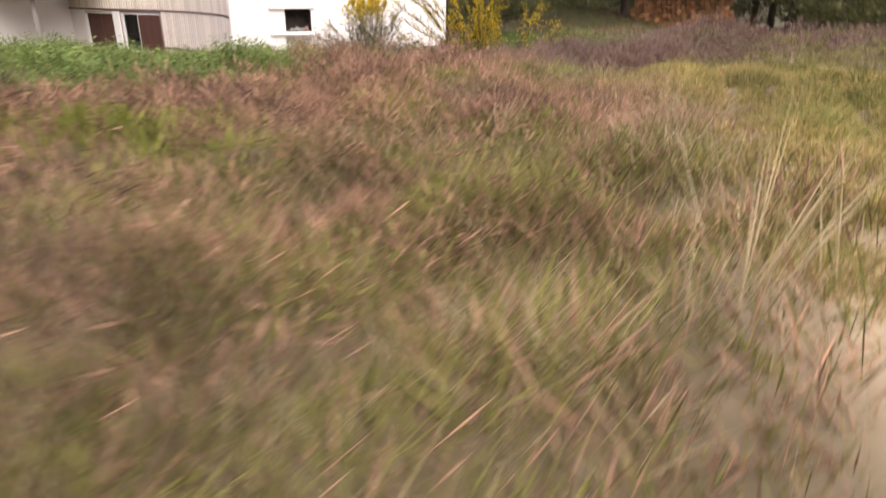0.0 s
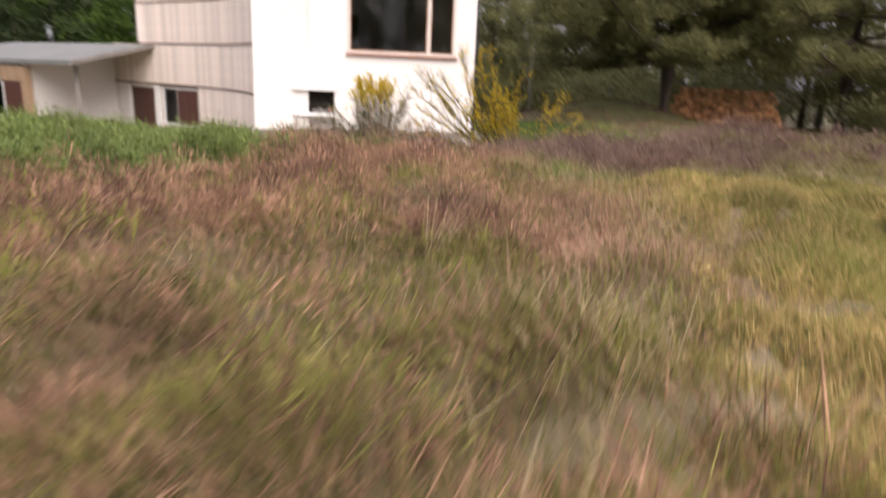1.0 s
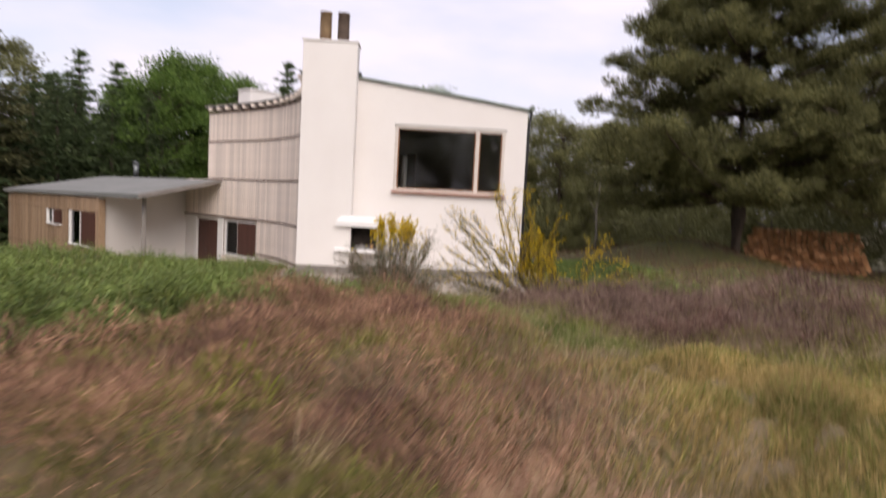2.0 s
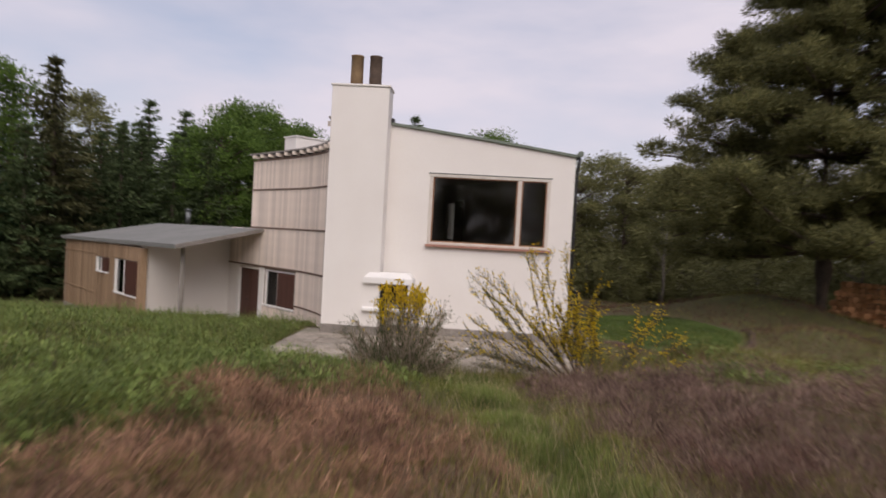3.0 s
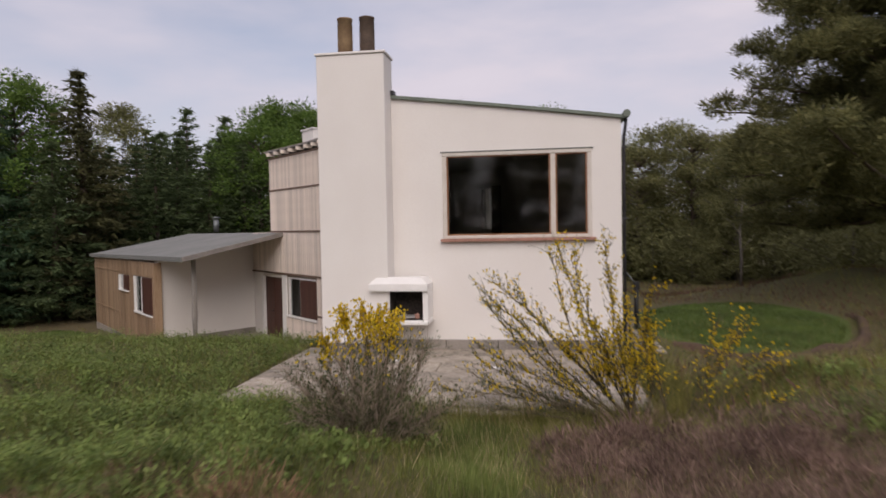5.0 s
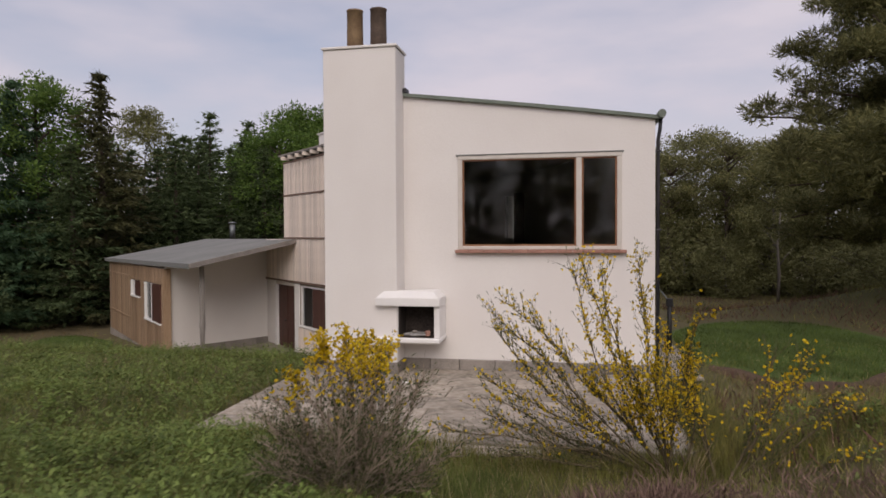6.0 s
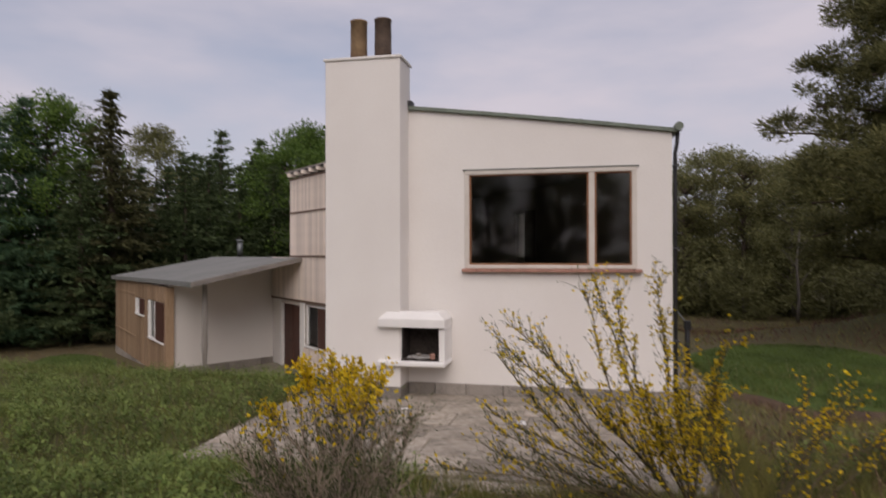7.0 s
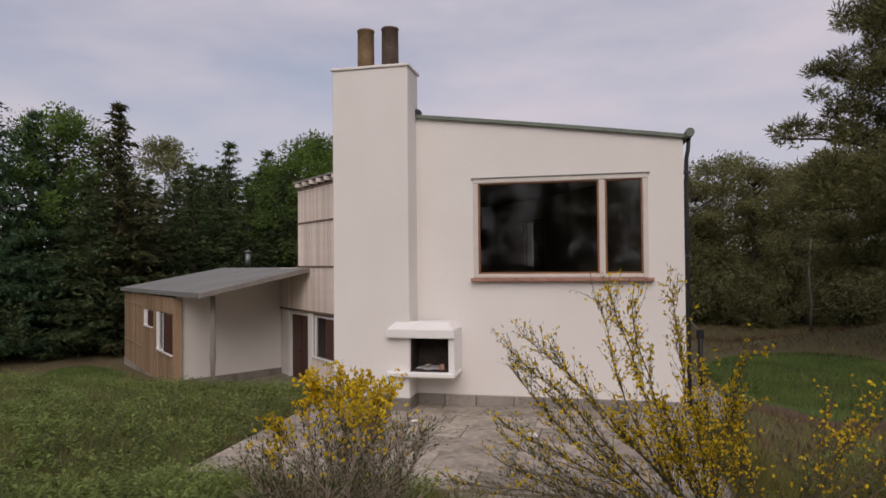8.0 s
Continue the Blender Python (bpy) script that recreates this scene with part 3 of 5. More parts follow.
part("shutter", flat_panel(LOWWIN[0] + 0.01, ARC + 0.56, LOWWIN[2] + 0.01, LOWWIN[3] - 0.07, -0.06, -0.005), M_BROWN, low_window, "dark brown wooden shutter")

# ---- gable window ----
gw = part("window", block(WIN[0], WIN[1], 0.475, 0.56, WIN[3] - 0.07, WIN[3], 0.008), M_FRAME, house, "wide upper window in a pale wooden frame")
MULL = 4.15
for a, b in ((WIN[0], WIN[0] + 0.075), (WIN[1] - 0.075, WIN[1]), (MULL - 0.045, MULL + 0.045)):
    part("frame", block(a, b, 0.478, 0.56, WIN[2], WIN[3] - 0.07, 0.008), M_FRAME, gw)
part("frame", block(WIN[0] + 0.075, WIN[1] - 0.075, 0.48, 0.56, WIN[2], WIN[2] + 0.06, 0.008), M_FRAME, gw)
for a, b in ((WIN[0] + 0.075, MULL - 0.045), (MULL + 0.045, WIN[1] - 0.075)):
    lo, hi = WIN[2] + 0.06, WIN[3] - 0.07
    sash = part("sash", block(a, a + 0.028, 0.50, 0.55, lo, hi, 0.004), M_OAK, gw, "orange-brown wooden sash")
    part("stile", block(b - 0.028, b, 0.50, 0.55, lo, hi, 0.004), M_OAK, sash)
    part("bottom_rail", block(a + 0.028, b - 0.028, 0.50, 0.55, lo, lo + 0.026, 0.004), M_OAK, sash)
    part("top_rail", block(a + 0.028, b - 0.028, 0.50, 0.55, hi - 0.022, hi, 0.004), M_OAK, sash)
    pane = part("pane", block(a + 0.028, b - 0.028, 0.518, 0.526, lo + 0.026, hi - 0.022), M_GLASS, gw)
    pane.visible_shadow = False
x = 2.13
while x < 4.88:
    w = min(0.24, 4.895 - x)
    part("sill_tile", block(x + 0.003, x + w - 0.003, 0.40, 0.62, 1.945, 1.998, 0.008), M_SILL, gw)
    x += w
part("head_strip", block(WIN[0] - 0.03, WIN[1] + 0.03, 0.465, 0.52, WIN[3], WIN[3] + 0.02, 0.004), M_FELT, gw, "thin grey drip strip")
# upper room: floor, ceiling and the far window
part("upper_floor", strip_between(0.35, HOUSE_END - 0.3, -0.26, -5.16, 1.55, 1.55, 0.15), M_INNER, house, "dim wooden floor of the upper room")
part("inner_lining", strip_between(0.35, HOUSE_END - 0.3, -0.255, -0.285, 4.48, 4.48, 2.9), M_INNER, house, "dim interior wall")
part("inner_lining", grid_wall(east, 0.35, HOUSE_END - 0.3, 1.58, 4.04, -0.29, -0.255, [BACKWIN]), M_INNER, house, "dim interior wall")
part("inner_ceiling", strip_between(0.35, HOUSE_END - 0.3, -0.30, -5.12, 4.46, 4.00, 0.03), M_INNER, house, "dim boarded ceiling")
bw = part("window", grid_wall(east, BACKWIN[0] - 0.02, BACKWIN[0] + 0.05, BACKWIN[2], BACKWIN[3], -0.2, -0.05), M_BRIGHT, house, "narrow window at the back of the room")
part("frame", grid_wall(east, BACKWIN[1] - 0.05, BACKWIN[1] + 0.02, BACKWIN[2], BACKWIN[3], -0.2, -0.05), M_BRIGHT, bw)
part("curtain", grid_wall(east, BACKWIN[0] + 0.06, BACKWIN[1] - 0.05, BACKWIN[2], BACKWIN[3], -0.06, -0.05), M_CURTAIN, bw, "half-drawn white curtain")

part("inner_door", grid_wall(east, 5.22, 5.55, 2.0, 3.42, -0.34, -0.292), M_BROWN, house, "dark brown panel beside the narrow window")

# ---- chimney on the gable, with clay pots ----
chimney = part("chimney", block(0.0, 1.24, 0.0, 0.60, 0.16, 5.30, 0.012), M_WHITE, house, "tall white limewashed chimney stack")
part("chimney_base", block(-0.004, 1.244, -0.004, 0.60, -0.05, 0.158, 0.01), M_STONE, chimney, "grey stone chimney base")
part("chimney_cap", block(-0.025, 1.265, -0.025, 0.63, 5.302, 5.345, 0.008), M_WHITE, chimney, "thin projecting chimney cap")


def flue_pot(x, mat, label):
    bm = bmesh.new()
    tube(bm, [(x, 0.32, 5.345), (x, 0.32, 5.6), (x, 0.32, 5.99), (x, 0.32, 5.995), (x, 0.32, 6.02)], [0.138, 0.136, 0.133, 0.141, 0.141], 22)
    pot = part("flue_pot", bm, mat, chimney, label, True)
    bm = bmesh.new()
    tube(bm, [(x, 0.32, 6.022), (x, 0.32, 6.026)], [0.115, 0.115], 16)
    part("flue_mouth", bm, M_SOOT, pot)


flue_pot(0.455, M_POT_A, "tan clay flue pot with moss on its rim")
flue_pot(0.865, M_POT_B, "soot-blackened clay flue pot")
second = part("roof_chimney", block(-0.65, 0.65, -0.4, 0.4, 4.3, 5.50, 0.012, pose(-3.3, 10.15, 0, 0, 0, 47)), M_WHITE, house, "low white chimney block on the roof")
part("chimney_cap", block(-0.69, 0.69, -0.44, 0.44, 5.502, 5.55, 0.01, pose(-3.3, 10.15, 0, 0, 0, 47)), M_WHITE, second)

# ---- outdoor fireplace in the corner of chimney and gable ----
fire = thing("outdoor_fireplace", "white plastered outdoor fireplace beside the chimney", "fireplace", (1.5, 0.0, 0.0))


def fpart(name, bm, mat, label=""):
    bm.transform(Matrix.Translation((-1.5, 0, 0)))
    return part(name, bm, mat, fire, label)


bm = bmesh.new()
hexa(bm, [(0.90, -0.10, 1.10), (1.96, -0.10, 1.10), (1.96, 0.50, 1.10), (0.90, 0.02, 1.10), (0.90, -0.10, 1.23), (1.96, -0.10, 1.23), (1.96, 0.50, 1.23), (0.90, 0.02, 1.23)])
for v in bm.verts:
    v.co.y = max(v.co.y, -0.10)
bmesh.ops.bevel(bm, geom=bm.edges[:], offset=0.01, segments=2, affect='EDGES')
fpart("lintel", bm, M_BRIGHT, "white plastered lintel")
bm = bmesh.new()
hexa(bm, [(0.90, -0.10, 1.222), (1.96, -0.10, 1.222), (1.96, 0.50, 1.222), (0.90, 0.03, 1.222), (1.03, -0.005, 1.345), (1.84, -0.005, 1.335), (1.86, 0.50, 1.335), (1.03, 0.03, 1.345)])
bmesh.ops.bevel(bm, geom=bm.edges[:], offset=0.012, segments=2, affect='EDGES')
fpart("hood", bm, M_BRIGHT, "sloping white hood")
fpart("hearth_slab", block(0.89, 1.965, -0.11, 0.498, 0.50, 0.585, 0.02), M_BRIGHT, "white cantilevered hearth slab")
fpart("side_cheek", block(1.245, 1.256, -0.005, 0.498, 0.587, 1.098, 0.002), M_BRIGHT)
fpart("side_cheek", block(1.86, 1.955, -0.04, 0.498, 0.587, 1.097, 0.008), M_BRIGHT)
fpart("fireback", block(1.258, 1.858, 0.44, 0.497, 0.587, 1.097), M_SOOT, "soot-black fireback")
fpart("hearth_floor", block(1.258, 1.858, -0.03, 0.438, 0.587, 0.60), M_SOOT)
fpart("cheek_lining", block(1.258, 1.272, 0.02, 0.438, 0.602, 1.097), M_SOOT)
fpart("cheek_lining", block(1.843, 1.858, 0.02, 0.438, 0.602, 1.097), M_SOOT)
fpart("throat", block(1.274, 1.841, 0.02, 0.438, 1.083, 1.097), M_SOOT)


def rough_lump(name, x, y, z, sx, sy, sz, turn, mat, label, category, seed):
    bm = bmesh.new()
    bmesh.ops.create_icosphere(bm, subdivisions=2, radius=1)
    r = random.Random(seed)
    for v in bm.verts:
        k = 1 + 0.25 * (noise.noise(v.co * 1.7 + Vector((seed, 0, 0))))
        v.co = Vector((max(-0.8, min(0.8, v.co.x)) * sx * k, max(-0.8, min(0.8, v.co.y)) * sy * k, max(-0.75, min(0.75, v.co.z)) * sz * k))
    bm.transform(pose(0, 0, 0, 0, 0, turn))
    lo = min(v.co.z for v in bm.verts)
    ob = mesh_ob(name, bm, mat)
    ob.location = (x, y, z - lo)
    return tagged(ob, label, category)


rough_lump("ash_heap", 1.58, 0.12, 0.598, 0.22, 0.17, 0.035, 0, M_ASH, "grey ash heap on the hearth", "ash", 1)
rough_lump("charred_log", 1.47, 0.06, 0.602, 0.16, 0.04, 0.035, 8, M_ASH, "charred grey log lying on the hearth", "log", 2)
rough_lump("hearth_brick", 1.74, 0.04, 0.602, 0.055, 0.06, 0.06, 20, M_SILL, "broken reddish brick on the hearth", "brick", 3)
rough_lump("hearth_stone", 1.52, 0.05, 0.655, 0.05, 0.035, 0.025, 30, M_STONE, "small pale stone on the hearth", "stone", 4)

rough_lump("stone_flake", 3.22, -1.15, 0.0, 0.07, 0.11, 0.012, 15, M_BRIGHT, "pale broken stone flake lying on the terrace", "stone", 5)
rough_lump("stone_flake", 1.52, -0.70, 0.0, 0.10, 0.05, 0.012, 25, M_BRIGHT, "pale broken stone flake lying on the terrace", "stone", 6)

# ---- annexe: low wing with a felt roof that shelters the porch ----
annex = thing("annexe", "low wooden annexe with grey felt roof and open porch", "annexe", (-7.70, 6.93, -1.3))
AX, AY = -7.70, 6.93
ALEN = 8.78


def apart_(name, bm, mat, label="", parent=None):
    bm.transform(Matrix.Translation((7.70, -6.93, 1.3)))
    return part(name, bm, mat, parent or annex, label)


def wood_line(s):
    return (AX + UX * s, AY + UY * s, -UY, UX)


PORCH = (-5.82, 9.80)
PLEN = math.hypot(PORCH[0] - AX, PORCH[1] - AY)
PDX, PDY = (PORCH[0] - AX) / PLEN, (PORCH[1] - AY) / PLEN


def white_line(s):
    return (AX + PDX * s, AY + PDY * s, PDY, -PDX)


def roof_z(x, y):
    """Height of the annexe roof's upper face: it climbs from the outer eaves to the house."""
    d = (x - AX) * UY - (y - AY) * UX
    along = (x - AX) * UX + (y - AY) * UY
    return 1.39 + 0.185 * d + 0.011 * (8.98 - along)


BIGWIN, SMALLWIN = (0.24, 2.37, -0.36, 0.78), (3.17, 4.50, 0.24, 0.74)
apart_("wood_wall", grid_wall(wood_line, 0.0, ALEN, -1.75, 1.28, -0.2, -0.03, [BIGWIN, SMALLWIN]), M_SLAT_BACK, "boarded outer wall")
apart_("porch_wall", grid_wall(white_line, 0.13, PLEN, -1.08, lambda s: roof_z(*white_line(s)[:2]) - 0.10, -0.2, 0.0), M_WHITE, "white plastered porch wall")
s = 0.15
while s < PLEN - 0.05:
    w = min(rng.uniform(0.4, 0.7), PLEN - s)
    apart_("plinth_stone", grid_wall(white_line, s + 0.006, s + w - 0.006, -1.5, -1.085, -0.2, 0.01 + rng.uniform(0, 0.012)), M_STONE)
    s += w


def far_line(s):
    x, y = AX + UX * ALEN, AY + UY * ALEN
    return (x + UY * s, y - UX * s, UX, UY)


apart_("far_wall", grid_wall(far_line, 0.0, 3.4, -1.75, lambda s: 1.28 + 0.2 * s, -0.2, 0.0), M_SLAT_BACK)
bm = bmesh.new()
corners = [(-5.62, 4.96), (-4.02, 8.13), (AX + UX * 8.98 + UY * 3.85, AY + UY * 8.98 - UX * 3.85), (AX + UX * 8.98 - UY * 0.12, AY + UY * 8.98 + UX * 0.12)]
hexa(bm, [(x, y, roof_z(x, y) - 0.10) for x, y in corners] + [(x, y, roof_z(x, y)) for x, y in corners])
bmesh.ops.recalc_face_normals(bm, faces=bm.faces[:])
apart_("roof", bm, M_FELT, "grey felt roof rising to the house")
# unseen pale soffit, added to reflect light into the porch
bm = bmesh.new()
hexa(bm, [(x * 0.996 - 0.02, y * 0.996 + 0.02, roof_z(x, y) - 0.13) for x, y in corners] + [(x * 0.996 - 0.02, y * 0.996 + 0.02, roof_z(x, y) - 0.104) for x, y in corners])
bmesh.ops.recalc_face_normals(bm, faces=bm.faces[:])
apart_("soffit", bm, M_WHITE, "pale soffit added under the porch roof to bounce light")


def edge_strip(p, q, out, low, high, mat, name):
    d = Vector((q[0] - p[0], q[1] - p[1])).normalized()
    nx, ny = d.y * out, -d.x * out
    bm = bmesh.new()
    lo, hi = [], []
    for x, y, k in ((p[0], p[1], 0.03), (q[0], q[1], 0.03), (q[0], q[1], 0.003), (p[0], p[1], 0.003)):
        z = roof_z(x, y)
        lo.append((x + nx * k, y + ny * k, z - low)); hi.append((x + nx * k, y + ny * k, z + high))
    hexa(bm, lo + hi)
    bmesh.ops.recalc_face_normals(bm, faces=bm.faces[:])
    return apart_(name, bm, mat)


tagged(edge_strip(corners[0], corners[1], 1, 0.105, 0.015, M_POST, "verge_board"), "pale verge board of the porch roof")
tagged(edge_strip(corners[3], corners[0], 1, 0.11, 0.015, M_FELT, "eaves_board"), "grey eaves edge")
apart_("corner_board", grid_wall(wood_line, -0.035, -0.002, -1.38, 1.27, -0.21, 0.02), M_CLAD, "honey-brown corner board")
# wide boards on the wood wall, one by one
s, k = 0.0, 0
while s < ALEN - 0.02:
    w = min(rng.choice((0.16, 0.19, 0.22, 0.25)), ALEN - s)
    spans = [(-1.38, 1.27)]
    for h in (BIGWIN, SMALLWIN):
        if s + w > h[0] + 0.01 and s < h[1] - 0.01:
            spans = [(-1.38, h[2] - 0.03), (h[3] + 0.03, 1.27)]
    for lo, hi in spans:
        apart_("board", grid_wall(wood_line, s + 0.004, s + w - 0.004, lo, hi, -0.029, 0.0 + 0.012 * (k % 2), step=3), M_CLAD)
    s += w
    k += 1
for z in (0.83, -0.62):
    apart_("band", grid_wall(wood_line, 0.0, 0.22, z, z + 0.05, 0.0, 0.03), M_CLAD)
    apart_("band", grid_wall(wood_line, 4.6, ALEN, z, z + 0.05, 0.0, 0.03), M_CLAD)
x = 0.2
while x < ALEN:
    apart_("plinth_stone", grid_wall(wood_line, x, min(x + 0.85, ALEN), -2.0, -1.40, -0.2, 0.02), M_STONE)
    x += 0.87


def casement(h, shutter_to):
    win = apart_("window", grid_wall(wood_line, h[0], h[1], h[2] - 0.05, h[2], -0.12, 0.06), M_BRIGHT, "white framed window with brown shutter")
    for a, b in ((h[1] - 0.07, h[1]), (shutter_to, shutter_to + 0.07)):
        bm = grid_wall(wood_line, a, b, h[2], h[3], -0.1, 0.04)
        bm.transform(Matrix.Translation((7.70, -6.93, 1.3)))
        part("frame", bm, M_BRIGHT, win)
    for a, b, d0, d1, mat, name in ((shutter_to + 0.07, h[1] - 0.07, -0.05, -0.04, M_GLASS, "pane"), (h[0] + 0.01, shutter_to, -0.02, 0.03, M_BROWN, "shutter"), (shutter_to + 0.1, h[1] - 0.3, -0.19, -0.17, M_CURTAIN, "curtain")):
        bm = grid_wall(wood_line, a, b, h[2], h[3], d0, d1, step=9)
        bm.transform(Matrix.Translation((7.70, -6.93, 1.3)))
        part(name, bm, mat, win)


casement(BIGWIN, 1.35)
casement(SMALLWIN, 3.85)
bm = bmesh.new()
px_, py_ = -5.80, 5.85
pz = roof_z(px_, py_) - 0.1
tube(bm, [(px_, py_, -1.25), (px_, py_, -0.2), (px_ + 0.012, py_, 0.8), (px_, py_, pz)], [0.088, 0.082, 0.076, 0.072], 12)
apart_("post", bm, M_POST, "round weathered grey porch post")


def flue(x, y, h):
    z = roof_z(x, y)
    f = thing("roof_vent", "short galvanised roof vent with cap", "vent", (x, y, z), "vents on the annexe roof")
    bm = bmesh.new(); tube(bm, [(0, 0, -0.03), (0, 0, h)], [0.11, 0.11], 14)
    part("vent_pipe", bm, M_PIPE, f, "", True)
    bm = bmesh.new(); tube(bm, [(0, 0, h + 0.05), (0, 0, h + 0.08), (0, 0, h + 0.12)], [0.16, 0.16, 0.03], 14)
    part("cap", bm, M_PIPE, f, "", True)
    for a in range(3):
        bm = block(-0.01, 0.01, -0.01, 0.01, h - 0.05, h + 0.06, 0, pose(0.1 * math.cos(a * 2.1), 0.1 * math.sin(a * 2.1), 0))
        part("strut", bm, M_PIPE, f)


flue(-9.55, 14.35, 0.50)

# porch paving below the annexe roof, and the step
bm = bmesh.new()
hexa(bm, [(-6.9, 6.5, -1.6), (-4.6, 5.2, -1.6), (-2.9, 7.0, -1.6), (-5.7, 9.9, -1.6), (-6.9, 6.5, -1.26), (-4.6, 5.2, -1.26), (-2.9, 7.0, -1.26), (-5.7, 9.9, -1.26)])
tagged(mesh_ob("porch_floor", bm, M_JOINT), "grey stone porch floor", "floor", kind="structure")

# ---- terrace of stone slabs ----
terrace = mesh_ob("terrace", block(-0.42, 5.45, -3.32, 0.52, -0.30, -0.022), M_JOINT)
tagged(terrace, "paved stone terrace with sandy joints before the gable", "terrace", kind="structure")


# ---- growing things: kit ----
nrs = np.random.RandomState(7)


def kites(name, base, tip, width, mat, side=None, belly=0.45, sag=0.0):
    """Many small pointed leaves or blades in one mesh: each from base to tip, widest at belly (at its foot if belly is 0)."""
    n = len(base)
    d = tip - base
    if side is None:
        r = nrs.normal(size=(n, 3))
        side = np.cross(d, r)
    side = side / (np.linalg.norm(side, axis=1, keepdims=True) + 1e-9)
    mid = base + d * belly
    mid[:, 2] += sag
    w = np.asarray(width).reshape(-1, 1) * 0.5
    k = 4 if belly else 3
    v = np.stack([base, mid + side * w, tip, mid - side * w] if belly else [base + side * w, tip, base - side * w], 1).reshape(-1, 3)
    me = bpy.data.meshes.new(name)
    me.vertices.add(k * n)
    me.vertices.foreach_set("co", v.astype(np.float32).ravel())
    me.loops.add(k * n)
    me.loops.foreach_set("vertex_index", np.arange(k * n, dtype=np.int32))
    me.polygons.add(n)
    me.polygons.foreach_set("loop_start", np.arange(0, k * n, k, dtype=np.int32))
    me.update()
    me.validate()
    me.materials.append(mat)
    return me


def stuff(name, me, label, category):
    return tagged(new(name, me), label, category, kind="stuff")


def path_x(y):
    return np.interp(y, [-17.5, -16.3, -15.4, -13.4, -12.0, -9.7, -7.0, -4.0], [1.3, 1.85, 2.75, 4.0, 4.4, 4.05, 3.5, 3.1])


def blob(x, y, cx, cy, rx, ry):
    return np.exp(-(((x - cx) / rx) ** 2 + ((y - cy) / ry) ** 2))


def patches(x, y, k=0.0):
    return np.sin(1.9 * x + 1.7 * np.sin(1.3 * y + k)) * np.cos(1.7 * y - 1.1 * np.sin(1.5 * x + 2 * k)) + 0.5 * np.sin(4.1 * x + 3.3 * y + k)


def zones(x, y):
    """What grows at a place: weights for heather, crowberry, herbs, green grass, dry short grass, bare path."""
    dp = x - path_x(y)
    trod = np.exp(-(dp / np.where(y > -9.5, 0.36, 0.5)) ** 2) * ss(-3.4, -4.0, y)
    dry = ss(0.05, 0.6, dp) * ss(-15.8, -14.8, y) * ss(-10.9, -11.8, y) * ss(10.0, 7.0, x) * (0.78 + 0.3 * patches(x, y, 8.0)) + 0.8 * trod * ss(-9.8, -11.5, y)
    herbs = ss(0.45, -0.45, x - bank_edge(y) + 0.28 * patches(x, y, 5.0)) * ss(-12.9, -11.2, y) + 0.75 * ss(0.1, 0.8, patches(x, y, 7.0)) * ss(5.6, 6.6, x) * ss(-7.6, -6.2, y) * ss(-1.5, -3.5, y)
    left = ss(-0.5, 0.4, x - bank_edge(y)) * ss(-0.25, -0.7, dp) * ss(-7.3, -7.9, y) * ss(-13.4, -12.4, y)
    right = ss(0.35, 0.8, dp + 0.15 * patches(x, y, 3.0)) * ss(-11.4, -10.2, y) * ss(-5.0, -6.0, y) * (1 - 0.75 * ss(6.4, 7.4, x + 0.3 * patches(x, y, 2.0))) * ss(13, 10, x)
    heath = left * (0.95 + 0.35 * patches(x, y, 1.2)) + right * (1.0 + 0.3 * patches(x, y, 0.3))
    heath = heath + 0.9 * blob(x, y, 1.3, -14.35, 0.65, 0.5) + 0.9 * blob(x, y, 0.2, -15.3, 0.8, 0.6) + 0.7 * blob(x, y, -1.5, -13.0, 2.0, 1.0) + 0.7 * blob(x, y, 3.1, -12.7, 0.5, 0.9) + 0.20 * ss(0.2, 0.9, patches(x, y, 1.0))
    heath = np.clip(heath - 0.9 * blob(x, y, 2.36, -11.2, 0.45, 0.35) - 0.7 * blob(x, y, 2.2, -13.9, 0.8, 0.7), 0, 1.3)
    heath = heath * (1 - 0.95 * trod) * (1 - dry) * (1 - 0.95 * ss(0.3, 0.9, herbs))
    crow = (1.1 * blob(x, y, 2.2, -14.3, 1.3, 1.1) + 0.5 + 0.4 * ss(-0.2, 0.9, patches(x, y, 4.0))) * (1 - 0.9 * trod) * (1 - dry) * ss(-8.2, -9.8, y) * (1 - 0.85 * ss(0.3, 0.9, herbs))
    grass = 0.45 + 0.5 * ss(-7.6, -5.5, y) + 0.35 * ss(0.0, 0.9, patches(x, y, 2.5)) + 1.3 * np.exp(-(dp / 0.55) ** 2) * ss(-10.2, -9, y)
    return heath, crow, np.clip(herbs, 0, 1.2), grass * (1 - 0.8 * ss(0.2, 1, dry)), dry, trod


def scatter(n, x0, x1, y0, y1):
    """Random places in a rectangle of the heath, off the terrace and the porch."""
    x, y = nrs.uniform(x0, x1, n), nrs.uniform(y0, y1, n)
    ok = ~((x > -0.45) & (x < 5.5) & (y > -3.34)) & ~((x > 2.5) & (x < 3.8) & (y > -3.98)) & (y < 4.9 - 0.35 * (x < -4))
    bare = np.clip(blob(x, y, 2.40, -15.66, 0.16, 0.3) + blob(x, y, 2.1, -16.1, 0.22, 0.28), 0, 1)
    ok &= nrs.rand(n) > 0.93 * bare
    return x[ok], y[ok]


def near(x, y):
    """Thinning: 1 beside the walked line, less with the distance from it."""
    cx = np.interp(y, [-17, -12, -9.7], [0.9, 3.9, 4.0])
    d = np.hypot(x - cx, np.maximum(0, y + 9.7) * 0.8)
    return np.clip(2.6 / (0.9 + d), 0.22, 1.0)


